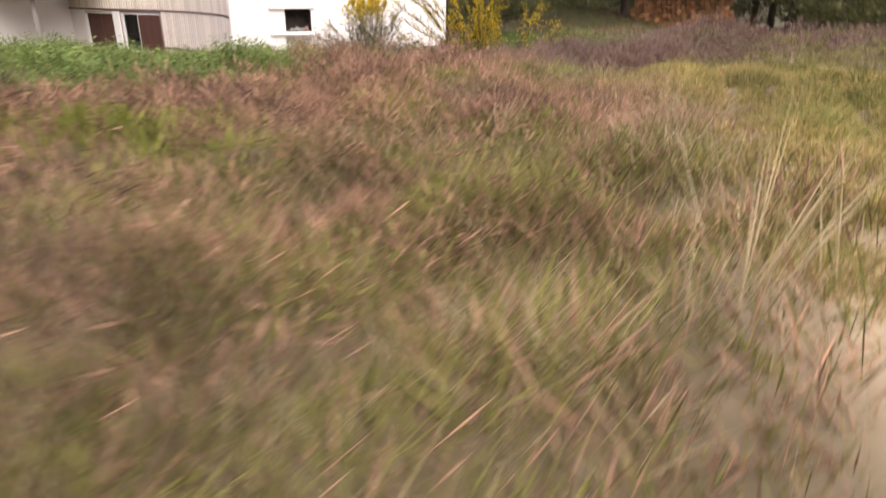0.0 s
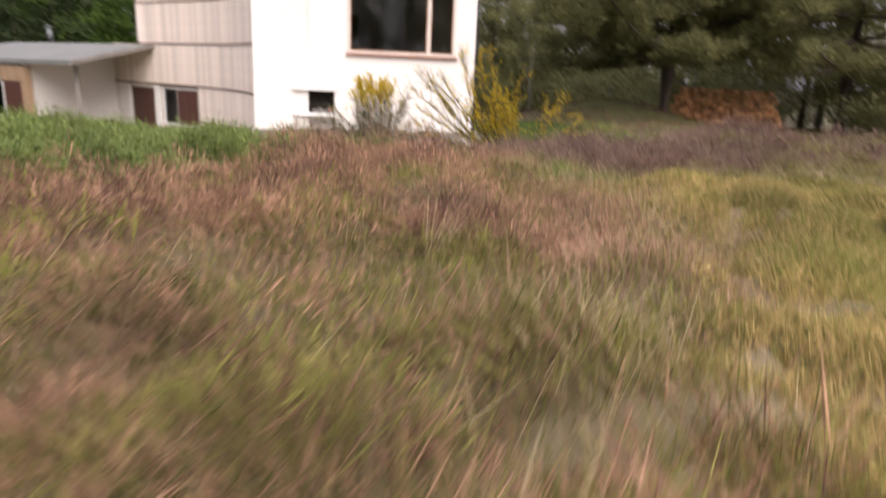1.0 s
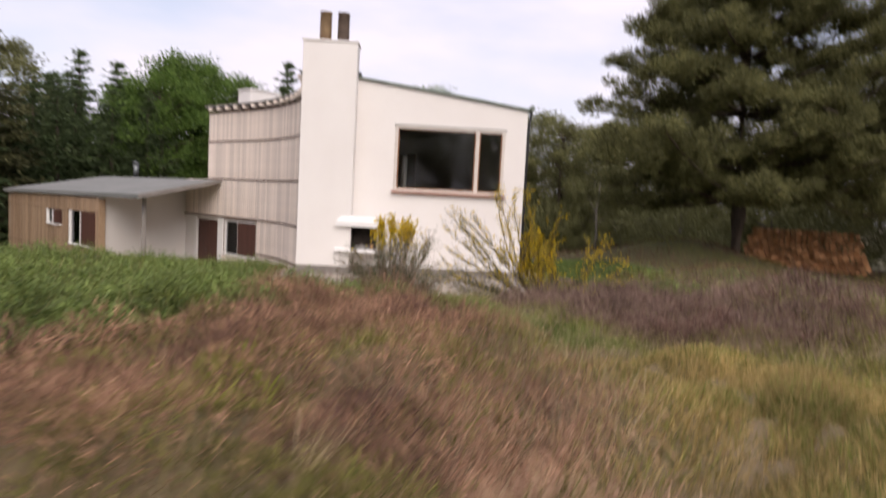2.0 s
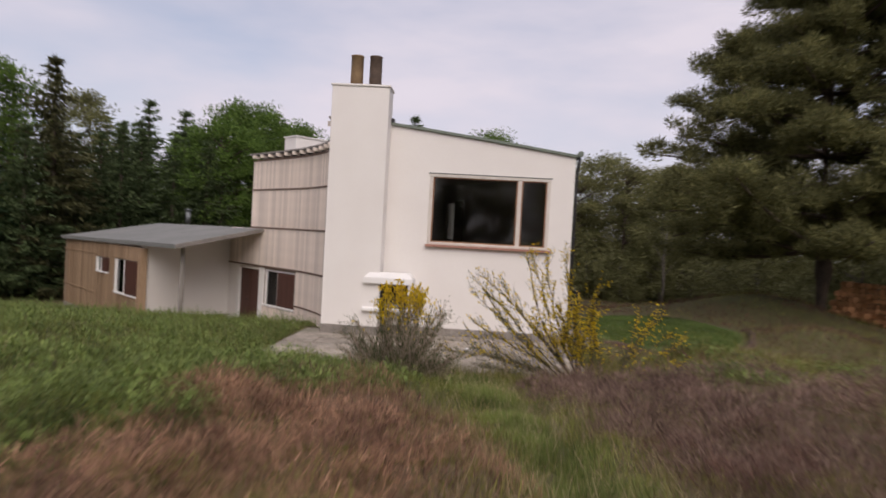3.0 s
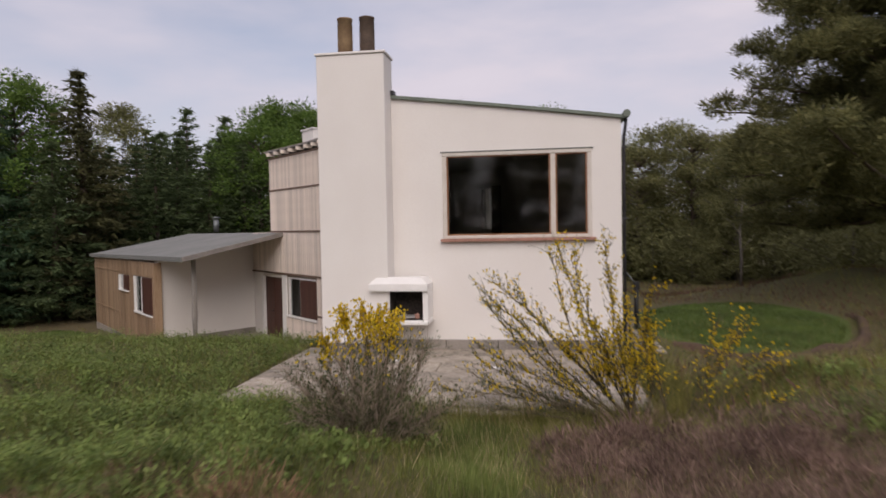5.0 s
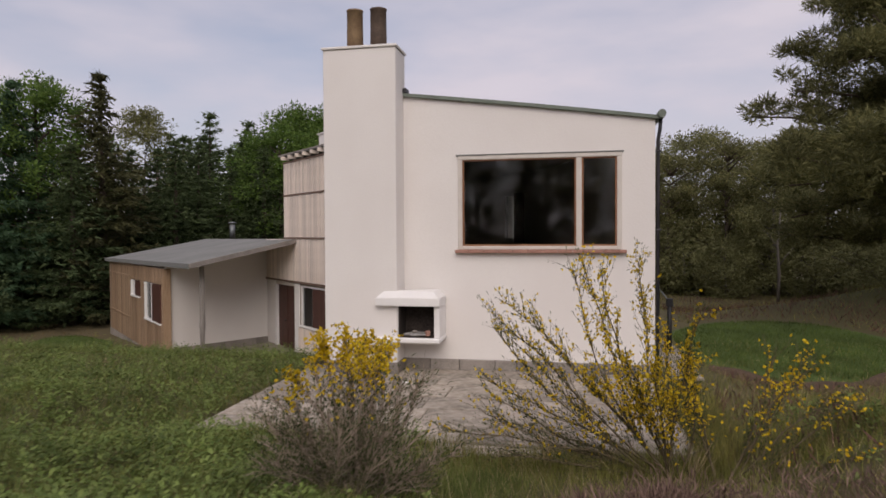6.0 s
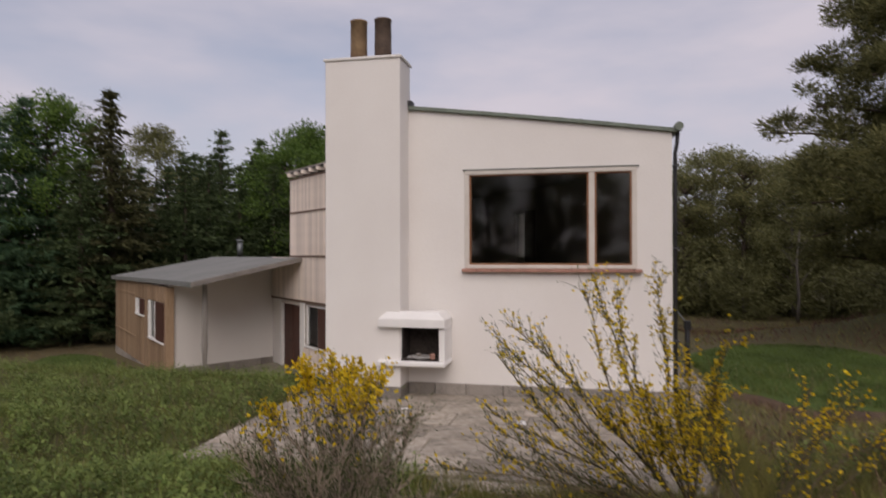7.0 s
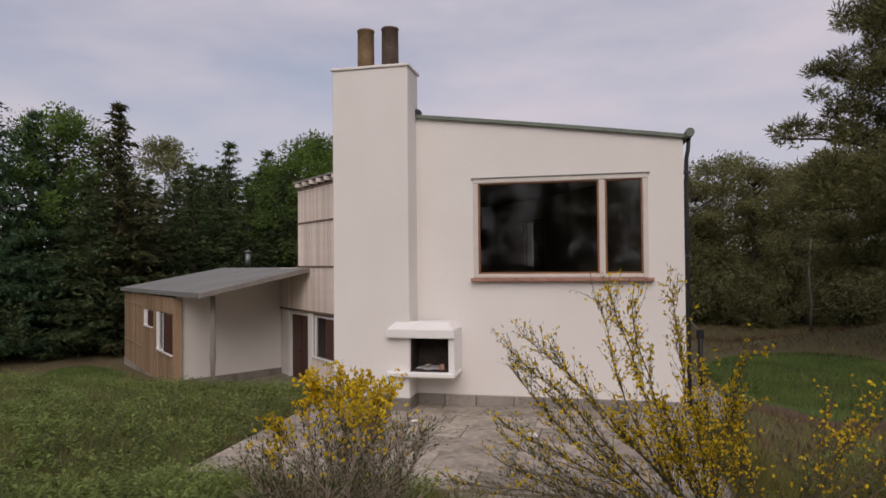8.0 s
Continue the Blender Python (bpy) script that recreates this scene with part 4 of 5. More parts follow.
def sprout(name, x, y, h, w, lean, mat, label, category, lift=0.0, belly=0.4):
    n = len(x)
    z = height(x, y) - 0.01
    az = nrs.uniform(0, 2 * np.pi, n)
    base = np.stack([x, y, z + lift], 1)
    d = np.stack([np.cos(az) * lean, np.sin(az) * lean, np.ones(n)], 1)
    d /= np.linalg.norm(d, axis=1, keepdims=True)
    stuff(name, kites(name, base, base + d * h[:, None], w, mat, belly=belly), label, category)


def clumpy(x, y, k, size):
    """Cells of uneven height, so that cover stands in hummocks."""
    c = np.abs(np.sin(x * size + 0.9 * np.sin(y * size * 0.8 + k)) * np.sin(y * size * 1.1 + 0.8 * np.sin(x * size * 0.9 + 2 * k)))
    return c


# ---- heath cover before the house ----
x, y = scatter(1650000, -8.5, 12.5, -20.0, 3.8)
he, cr, hb, gr, dr, tr = zones(x, y)
keep = nrs.rand(len(x)) < np.clip(he, 0, 1) * near(x, y) * 0.72
hx, hy, hk = x[keep], y[keep], he[keep]
q = 0.55 * clumpy(hx, hy, 0.7, 3.1) + 0.45 * clumpy(hx, hy, 1.9, 7.0)
hh = (0.04 + 0.24 * q * np.clip(hk, 0.35, 1)) * (1 - 0.35 * ss(-9.6, -8.4, hy)) * nrs.uniform(0.55, 1.2, len(hx))
up = nrs.rand(len(hx)) < 0.72
fineness = np.clip(0.5 / near(hx, hy), 0.55, 1.7)
grey = (hx > path_x(hy) + 0.2) & (hy > -11.6)
for sel, mt, lb in ((up & ~grey, M_HEATHER, "dry reddish-brown heather in low hummocks"), (up & grey, M_HEATHER_GREY, "dry grey-brown heather beyond the path")):
    m_ = sel.sum()
    sprout("heather", hx[sel], hy[sel], nrs.uniform(0.05, 0.13, m_), nrs.uniform(0.003, 0.0068, m_) * fineness[sel], nrs.uniform(0.15, 1.2, m_), mt, lb, "heather", hh[sel] * nrs.uniform(0.3, 0.85, m_), 0.6)
sprout("heather_stems", hx[~up], hy[~up], hh[~up] * 0.75, nrs.uniform(0.005, 0.012, (~up).sum()) * fineness[~up], nrs.uniform(0.3, 1.3, (~up).sum()), M_HEATHER_DARK, "dark woody stems under the heather", "heather", belly=0)


def domes(name, n, k, weight, r0, r1, hgt, wid, mat, label, category):
    """Cushions: sprigs that fan out from a middle, longest above it."""
    X, Y = scatter(n, -8.0, 12.0, -20.0, -2.0)
    ok = nrs.rand(len(X)) < np.clip(weight(X, Y), 0, 1) * np.clip(near(X, Y) * 1.4, 0, 1)
    ok &= np.hypot(X - np.interp(Y, [-17, -15.4, -13.4, -12, -9.7], [0.9, 2.6, 3.6, 3.9, 4.0]), np.maximum(0, Y + 9.7)) > 0.9
    ok &= (Y > -15.9) | (Y < -17.6)
    X, Y = X[ok], Y[ok]
    rad = np.repeat(nrs.uniform(r0, r1, len(X)), k)
    m = len(X) * k
    a, f = nrs.uniform(0, 2 * np.pi, m), np.sqrt(nrs.rand(m))
    cx, cy = np.repeat(X, k), np.repeat(Y, k)
    bx, by = cx + rad * f * np.cos(a), cy + rad * f * np.sin(a)
    out = np.stack([np.cos(a) * f, np.sin(a) * f, 1.05 - 0.6 * f], 1) + nrs.normal(0, 0.42, (m, 3))
    out /= np.linalg.norm(out, axis=1, keepdims=True)
    top = rad * hgt * np.sqrt(np.clip(1 - f * f, 0, 1)) * (1 + 0.25 * np.sin(9 * bx + 3 * a) * np.cos(8 * by)) * nrs.uniform(0.72, 1.0, m)
    start = np.stack([bx, by, height(bx, by) - 0.01 + top], 1)
    ln = nrs.uniform(0.05, 0.13, m)
    stuff(name, kites(name, start, start + out * ln[:, None], nrs.uniform(0.6, 1.4, m) * wid * np.clip(0.45 / near(cx, cy), 0.5, 1.5), mat, belly=0.6), label, category)


domes("heather_cushion", 5200, 200, lambda X, Y: zones(X, Y)[0] * 0.75 * ss(-7.4, -8.6, Y) * (X < path_x(Y)), 0.16, 0.44, 0.78, 0.009, M_HEATHER, "rounded brown heather cushions on the heath", "heather")
domes("dark_heather_cushion", 1500, 220, lambda X, Y: zones(X, Y)[0] * 0.8 * ss(-7.4, -8.6, Y), 0.18, 0.42, 0.85, 0.009, M_HEATHER_DARK, "darker rounded heather cushions on the heath", "heather")
domes("grey_heather_cushion", 3000, 240, lambda X, Y: zones(X, Y)[0] * 0.8 * (X > path_x(Y)), 0.16, 0.44, 0.75, 0.009, M_HEATHER_GREY, "rounded grey-brown heather cushions beyond the path", "heather")
domes("crowberry_cushion", 5200, 120, lambda X, Y: zones(X, Y)[1] * 0.45, 0.12, 0.30, 0.55, 0.012, M_OLIVE, "low olive crowberry cushions on the heath", "crowberry")
keep = nrs.rand(len(x)) < np.clip(cr, 0, 1) * near(x, y) * 0.36
cx_, cy_ = x[keep], y[keep]
ch = (0.03 + 0.15 * clumpy(cx_, cy_, 2.0, 3.4)) * nrs.uniform(0.5, 1.3, len(cx_))
sprout("crowberry", cx_, cy_, ch * 0.85, nrs.uniform(0.004, 0.009, len(cx_)), nrs.uniform(0.2, 1.3, len(cx_)), M_OLIVE, "olive green low crowberry mat", "crowberry", belly=0.6)

x, y = scatter(1000000, -10.0, 13.0, -20.0, 4.8)
he, cr, hb, gr, dr, tr = zones(x, y)
keep = nrs.rand(len(x)) < np.clip(gr * (1 - 0.7 * np.clip(he, 0, 1)), 0, 1) * near(x, y) * 0.8
gx_, gy_ = x[keep], y[keep]
tall = 1 - 0.6 * tr[keep]
gh = nrs.uniform(0.05, 0.22, len(gx_)) * tall * (0.75 + 0.6 * clumpy(gx_, gy_, 1.0, 2.2)) * (1 - 0.45 * ss(-9, -12, gy_))
sprout("meadow_grass", gx_, gy_, gh, nrs.uniform(0.003, 0.0075, len(gx_)), nrs.uniform(0.05, 0.9, len(gx_)), M_GRASS, "green and yellowish meadow grass", "grass", belly=0)
keep = nrs.rand(len(x)) < np.clip(1.0 * dr + 0.05 + 0.05 * gr, 0, 1) * near(x, y)
sx_, sy_ = x[keep], y[keep]
low = dr[keep] > 0.3
for nm, sel, h0, h1, w0, w1, mt, lb in (("yellow_grass", low, 0.025, 0.11, 0.003, 0.008, M_YELLOW_GRASS, "short yellowing grass on the trodden sand"), ("dry_grass", ~low, 0.10, 0.34, 0.0022, 0.0045, M_STRAW, "bleached dry grass stalks")):
    m_ = sel.sum()
    sprout(nm, sx_[sel], sy_[sel], nrs.uniform(h0, h1, m_), nrs.uniform(w0, w1, m_), nrs.uniform(0.2, 1.3, m_), mt, lb, "grass", belly=0)
keep = (nrs.rand(len(x)) < (0.85 * np.clip(dr, 0, 1) + 0.10) * near(x, y) * (0.7 + 0.5 * patches(x, y, 6.0)))
sprout("short_grass", x[keep], y[keep], nrs.uniform(0.03, 0.10, keep.sum()), nrs.uniform(0.004, 0.010, keep.sum()), nrs.uniform(0.2, 1.2, keep.sum()), M_GRASS, "short worn grass on the sandy path", "grass", belly=0)

# dense short turf on the worn ground right beside the walked line
x, y = scatter(420000, 2.0, 8.5, -16.6, -10.6)
dr = zones(x, y)[4]
ok = nrs.rand(len(x)) < np.clip(dr, 0, 1) * np.clip(near(x, y) * 1.5, 0, 1)
x, y = x[ok], y[ok]
pale = nrs.rand(len(x)) < 0.62 + 0.25 * patches(x, y, 2.2)
for nm, sel, mt, lb in (("yellow_turf", pale, M_YELLOW_GRASS, "dense yellowing turf beside the path"), ("green_turf", ~pale, M_GRASS, "short green turf among the yellow grass")):
    m_ = sel.sum()
    sprout(nm, x[sel], y[sel], nrs.uniform(0.03, 0.10, m_), nrs.uniform(0.004, 0.009, m_), nrs.uniform(0.3, 1.6, m_), mt, lb, "grass", belly=0)

x, y = scatter(110000, -1.5, 7.5, -18.2, -7.5)
keep = nrs.rand(len(x)) < near(x, y) ** 2
x, y = x[keep], y[keep]
sprout("dry_litter", x, y, nrs.uniform(0.015, 0.06, len(x)), nrs.uniform(0.004, 0.011, len(x)), nrs.uniform(0.8, 3.0, len(x)), M_LITTER, "fine brown litter and moss between the plants", "litter", belly=0)


x, y = scatter(62000, -2.5, 2.7, -18.5, -14.2)
ok = x < path_x(y) - 0.05
x, y = x[ok], y[ok]
u = nrs.rand(len(x)) + 0.35 * patches(x, y, 1.5)
for nm, sel, mt, lb, ct in (("heather_sprays", u < 0.36, M_HEATHER, "long thin brown heather sprays beside the path", "heather"), ("crowberry_sprays", (u >= 0.36) & (u < 0.82), M_OLIVE, "thin olive sprays among the heather", "crowberry"), ("straw_sprays", u >= 0.82, M_STRAW, "thin pale stalks among the heather", "grass")):
    n = sel.sum()
    sprout(nm, x[sel], y[sel], nrs.uniform(0.09, 0.26, n) * (0.5 + 0.8 * clumpy(x[sel], y[sel], 0.6, 3.3)), nrs.uniform(0.003, 0.006, n) * (0.6 if mt is M_STRAW else 1.0), nrs.uniform(0.3, 1.4, n), mt, lb, ct, belly=0.5)


def herb_cover():
    """Leafy herbs on the bank: leaves set round short stems."""
    x, y = scatter(72000, -10, 11, -12.8, 4.8)
    _, _, hb, _, _, tr = zones(x, y)
    ok = nrs.rand(len(x)) < np.clip(hb, 0, 1) * (1 - 0.8 * tr) * np.clip(near(x, y) * 1.9, 0, 1)
    x, y = x[ok], y[ok]
    ht = nrs.uniform(0.07, 0.27, len(x)) * (0.6 + 0.8 * clumpy(x, y, 0.4, 1.7)) * np.clip(hb[ok] + 0.25, 0.4, 1)
    k = 8
    X, Y, H = np.repeat(x, k), np.repeat(y, k), np.repeat(ht, k)
    f = np.tile(np.linspace(0.25, 1.0, k), len(x))
    az = nrs.uniform(0, 2 * np.pi, len(X))
    base = np.stack([X + nrs.normal(0, 0.015, len(X)), Y + nrs.normal(0, 0.015, len(X)), height(X, Y) + H * f], 1)
    ln = nrs.uniform(0.028, 0.085, len(X)) * (1.2 - 0.5 * f)
    d = np.stack([np.cos(az), np.sin(az), nrs.uniform(-0.2, 0.7, len(X))], 1)
    side = np.stack([-np.sin(az), np.cos(az), nrs.uniform(-0.35, 0.35, len(X))], 1)
    stuff("green_herbs", kites("green_herbs", base, base + d * ln[:, None], ln * 0.55, M_HERB, side=side, belly=0.5, sag=0.006), "leafy green herbs and brambles on the bank", "herbs")


herb_cover()


x, y = scatter(330000, -8.0, 4.0, -12.8, 2.5)
hb = zones(x, y)[2]
ok = nrs.rand(len(x)) < np.clip(hb, 0, 1) * near(x, y) * 0.75
x, y = x[ok], y[ok]
sprout("bank_grass", x, y, nrs.uniform(0.10, 0.34, len(x)) * (0.6 + 0.7 * clumpy(x, y, 0.4, 1.7)), nrs.uniform(0.003, 0.007, len(x)), nrs.uniform(0.1, 0.9, len(x)), M_MEADOW, "soft green grass among the herbs on the bank", "grass", belly=0)

n = 26000
y = nrs.uniform(-10.2, -4.0, n)
x = path_x(y) + nrs.normal(0, 0.22, n)
sprout("path_grass", x, y, nrs.uniform(0.04, 0.13, n), nrs.uniform(0.004, 0.009, n), nrs.uniform(0.1, 1.0, n), M_MEADOW, "short green grass on the path to the terrace", "grass", belly=0)
n = 9000
y = nrs.uniform(-3.9, -0.6, n)
x = 5.30 + np.abs(nrs.normal(0, 0.25, n))
sprout("tall_grass", x, y, nrs.uniform(0.08, 0.40, n), nrs.uniform(0.003, 0.007, n), nrs.uniform(0.1, 0.8, n), M_OLIVE, "olive grass beside the terrace", "grass", belly=0)
n = 12000
x, y = nrs.uniform(0.6, 6.6, n), -3.9 - np.abs(nrs.normal(0, 0.45, n))
dull = nrs.rand(n) < 0.55
for sel, mt, lb in ((~dull, M_GRASS, "taller green grass fringe along the terrace"), (dull, M_OLIVE, "taller dull olive grass fringe along the terrace")):
    sprout("tall_grass", x[sel], y[sel], nrs.uniform(0.08, 0.36, sel.sum()) * (0.55 + 0.8 * clumpy(x[sel], y[sel], 1.4, 3.0)), nrs.uniform(0.0025, 0.006, sel.sum()), nrs.uniform(0.05, 0.8, sel.sum()), mt, lb, "grass", belly=0)
x, y = nrs.uniform(2.4, 6.4, 420), -4.0 - np.abs(nrs.normal(0, 0.5, 420))
sprout("dry_stalks", x, y, nrs.uniform(0.25, 0.55, 420), nrs.uniform(0.0025, 0.0045, 420), nrs.uniform(0.05, 0.5, 420), M_LITTER, "thin dry brown stalks before the terrace", "grass", belly=0)


def lime_shoots():
    x, y = scatter(9000, -3.5, 3.0, -14.5, -10.2)
    w = 1.0 * blob(x, y, -0.4, -12.5, 0.7, 0.6) + blob(x, y, 0.5, -12.1, 0.35, 0.4) + blob(x, y, 1.55, -11.75, 0.25, 0.3) + 0.8 * blob(x, y, 0.3, -13.5, 0.35, 0.4)
    ok = nrs.rand(len(x)) < w * (0.4 + patches(x, y, 3))
    x, y = x[ok], y[ok]
    k = 6
    X, Y = np.repeat(x, k) + nrs.normal(0, 0.03, len(x) * k), np.repeat(y, k) + nrs.normal(0, 0.03, len(x) * k)
    sprout("yellow_shoots", X, Y, nrs.uniform(0.08, 0.24, len(X)), nrs.uniform(0.012, 0.03, len(X)), nrs.uniform(0.2, 0.9, len(X)), M_LIME, "yellow-green young shoots among heather", "shoots")


lime_shoots()
n = 5200
x, y = nrs.normal(3.1, 0.26, n), nrs.normal(-13.0, 0.6, n)
ok = x < path_x(y) - 0.1
x, y = x[ok], y[ok]
sprout("bleached_heather", x, y, nrs.uniform(0.05, 0.16, len(x)), nrs.uniform(0.003, 0.007, len(x)), nrs.uniform(0.4, 1.8, len(x)), M_BLEACHED, "pinkish bleached heather beside the path", "heather", belly=0.5)


def tussock(cx, cy, n, length, spread, label):
    a = nrs.uniform(0, 2 * np.pi, n)
    r = np.abs(nrs.normal(0, 0.03, n))
    x, y = cx + r * np.cos(a), cy + r * np.sin(a)
    base = np.stack([x, y, height(x, y)], 1)
    lean = np.stack([nrs.normal(0.42, spread, n), nrs.normal(0.16, spread, n), np.ones(n)], 1)
    lean /= np.linalg.norm(lean, axis=1, keepdims=True)
    tip = base + lean * (length * nrs.uniform(0.55, 1.1, n))[:, None]
    ob = new("grass_tussock", kites("grass_tussock", base, tip, np.full(n, 0.0034), M_STRAW, belly=0.5))
    tagged(ob, label, "grass", kind="stuff")


tussock(1.80, -15.92, 30, 0.52, 0.22, "tall bleached grass tussock beside the path")
tussock(1.95, -16.02, 10, 0.5, 0.3, "thin bleached grass tussock beside the path")
tussock(2.25, -13.0, 40, 0.4, 0.3, "small dry grass tussock among crowberry")
tussock(5.0, -4.6, 26, 0.45, 0.22, "thin dry grass stalks before the terrace")
tussock(3.75, -4.35, 34, 0.5, 0.2, "thin dry grass stalks at the terrace edge")
tussock(4.3, -4.2, 30, 0.42, 0.25, "thin dry grass stalks at the terrace edge")

# lawn blades
for cx, cy, rx, ry, turn, n in ((8.35, 4.75, 2.1, 3.4, -0.12, 22000), (-12.8, 8.9, 1.35, 4.0, 0.72, 9000)):
    a, r = nrs.uniform(0, 2 * np.pi, n), np.sqrt(nrs.rand(n))
    px, py = rx * r * np.cos(a), ry * r * np.sin(a)
    x, y = cx + px * math.cos(turn) - py * math.sin(turn), cy + px * math.sin(turn) + py * math.cos(turn)
    sprout("lawn_grass", x, y, nrs.uniform(0.06, 0.12, n), nrs.uniform(0.008, 0.02, n), nrs.uniform(0.1, 0.8, n), M_LAWN, "short mown lawn grass", "grass", lift=0.03, belly=0)
# rough grass and heather on the ground round the lawns and under the trees
n = 95000
x, y = nrs.uniform(5.6, 24, n), nrs.uniform(-6, 25, n)
ok = (((x - 8.35) / 2.5) ** 2 + ((y - 4.75) / 3.95) ** 2 > 1.0) & ~((x < 6.5) & (y > -0.2)) & ~((x < 7.0) & (y > 8.5))
ok &= nrs.rand(n) < np.clip(1.25 - 0.03 * (y + 5), 0.3, 1)
x, y = x[ok], y[ok]
brown = nrs.rand(len(x)) < np.clip(0.42 + 0.5 * patches(x * 0.6, y * 0.6, 2.0) + 0.6 * blob(x, y, 12.0, 3.0, 1.6, 2.0), 0.08, 0.92)
sprout("rough_heather", x[brown], y[brown], nrs.uniform(0.06, 0.26, brown.sum()), nrs.uniform(0.008, 0.02, brown.sum()), nrs.uniform(0.1, 1.4, brown.sum()), M_HEATHER_DARK, "dull brown heather behind the lawn", "heather", belly=0.6)
sprout("rough_grass", x[~brown], y[~brown], nrs.uniform(0.06, 0.26, (~brown).sum()), nrs.uniform(0.006, 0.016, (~brown).sum()), nrs.uniform(0.1, 1.2, (~brown).sum()), M_OLIVE, "rough olive grass behind the lawn", "grass", belly=0)
n = 22000
x, y = nrs.uniform(-30, -6, n), nrs.uniform(2, 22, n)
px, py = x + 12.8, y - 8.9
u, v = px * math.cos(0.72) + py * math.sin(0.72), -px * math.sin(0.72) + py * math.cos(0.72)
ok = ((u / 1.6) ** 2 + (v / 4.4) ** 2 > 1.0) & ((x - AX) * UY - (y - AY) * UX < -0.4)
x, y = x[ok], y[ok]
brown = (x + 0.6 * patches(x, y, 1.0) < -14.0) | (nrs.rand(len(x)) < 0.25)
for nm, sel, h0, h1, mt, lb, ct in (("rough_grass", ~brown, 0.08, 0.28, M_GRASS, "rough grass beside the annexe", "grass"), ("leaf_litter", brown, 0.03, 0.12, M_LITTER, "brown leaf litter under the trees", "litter")):
    sprout(nm, x[sel], y[sel], nrs.uniform(h0, h1, sel.sum()), nrs.uniform(0.012, 0.03, sel.sum()), nrs.uniform(0.1, 1.2, sel.sum()), mt, lb, ct, belly=0)


# ---- broom bushes ----
def whip(start, direction, length, r, steps=7, droop=0.0, wob=0.10):
    """A thin bending shoot as a list of points."""
    p, d = Vector(start), Vector(direction).normalized()
    pts = [p.copy()]
    for k in range(steps):
        d = (d + Vector((r.gauss(0, wob), r.gauss(0, wob), r.gauss(0.02, wob) - droop))).normalized()
        p = p + d * (length / steps)
        pts.append(p.copy())
    return pts


def broom(name, label, at, mains, seed, twigs, flower_from, flowers, green, twig_len=0.4, loose=0.5, petal=1.0, bloom=(-9.0, 9.0), wood=None):
    """A broom: woody main stems, whippy twigs along them, yellow flowers on the outer twigs.
    mains: (direction, length) of the main stems."""
    r = random.Random(seed)
    wood = wood or M_TWIG
    bush = thing(name, label, "bush", at)
    fb, ft, fw, gb, gt, gw = [], [], [], [], [], []
    for d, ln in mains:
        bm = bmesh.new()
        pts = whip((r.uniform(-0.06, 0.06), r.uniform(-0.06, 0.06), -0.05), d, ln, r, 8, 0.01, 0.09)
        tube(bm, pts, [0.009 * (1 - 0.85 * i / 8) + 0.0016 for i in range(9)], 5)
        part("stem", bm, wood, bush, "", True)
        bm = bmesh.new()
        for _ in range(twigs):
            f = r.uniform(0.18, 1.0)
            i = min(7, int(f * 8))
            p = pts[i].lerp(pts[i + 1], f * 8 - i)
            ax = (pts[i + 1] - pts[i]).normalized()
            dirn = ax * r.uniform(0.7, 1.3) + Vector((r.gauss(0, loose), r.gauss(0, loose), r.gauss(0.12, 0.8 * loose)))
            tl = twig_len * r.uniform(0.5, 1.2) * (1.15 - 0.5 * f)
            tp = whip(p, dirn, tl, r, 5, 0.0, 0.13)
            tube(bm, tp, [0.0030, 0.0026, 0.0022, 0.0018, 0.0014, 0.0009], 3)
            for j in range(1, 6):
                for _k in range(3):
                    b = tp[j] + Vector((r.gauss(0, 0.012), r.gauss(0, 0.012), r.gauss(0, 0.012)))
                    out = Vector((r.gauss(0, 1), r.gauss(0, 1), r.gauss(0.4, 0.8))).normalized()
                    high = b.z > flower_from + r.gauss(0, 0.12)
                    if high and bloom[0] < b.x + r.gauss(0, 0.08) < bloom[1] and r.random() < flowers * (1.0 if b.x > -0.8 else 0.4):
                        for _m in range(6):
                            o2 = (out + Vector((r.gauss(0, 0.5), r.gauss(0, 0.5), r.gauss(0, 0.5)))).normalized()
                            fb.append(b); ft.append(b + o2 * r.uniform(0.013, 0.026) * petal); fw.append(r.uniform(0.011, 0.019) * petal)
                    if r.random() < green:
                        gb.append(b); gt.append(b + (out + (tp[j] - tp[j - 1]).normalized() * 1.5).normalized() * r.uniform(0.02, 0.055)); gw.append(r.uniform(0.004, 0.010))
        part("twig", bm, wood, bush, "thin brown twigs")["kind"] = "stuff"
    for nm, B, T, W, mt, lb in (("flower", fb, ft, fw, M_FLOWER, "bright yellow pea-like flowers"), ("foliage", gb, gt, gw, M_BROOM_GREEN, "small grey-green leaves")):
        if B:
            ob = new(nm, kites(nm, np.array(B), np.array(T), np.array(W), mt))
            ob.parent = bush
            tagged(ob, lb, kind="stuff")
    return bush


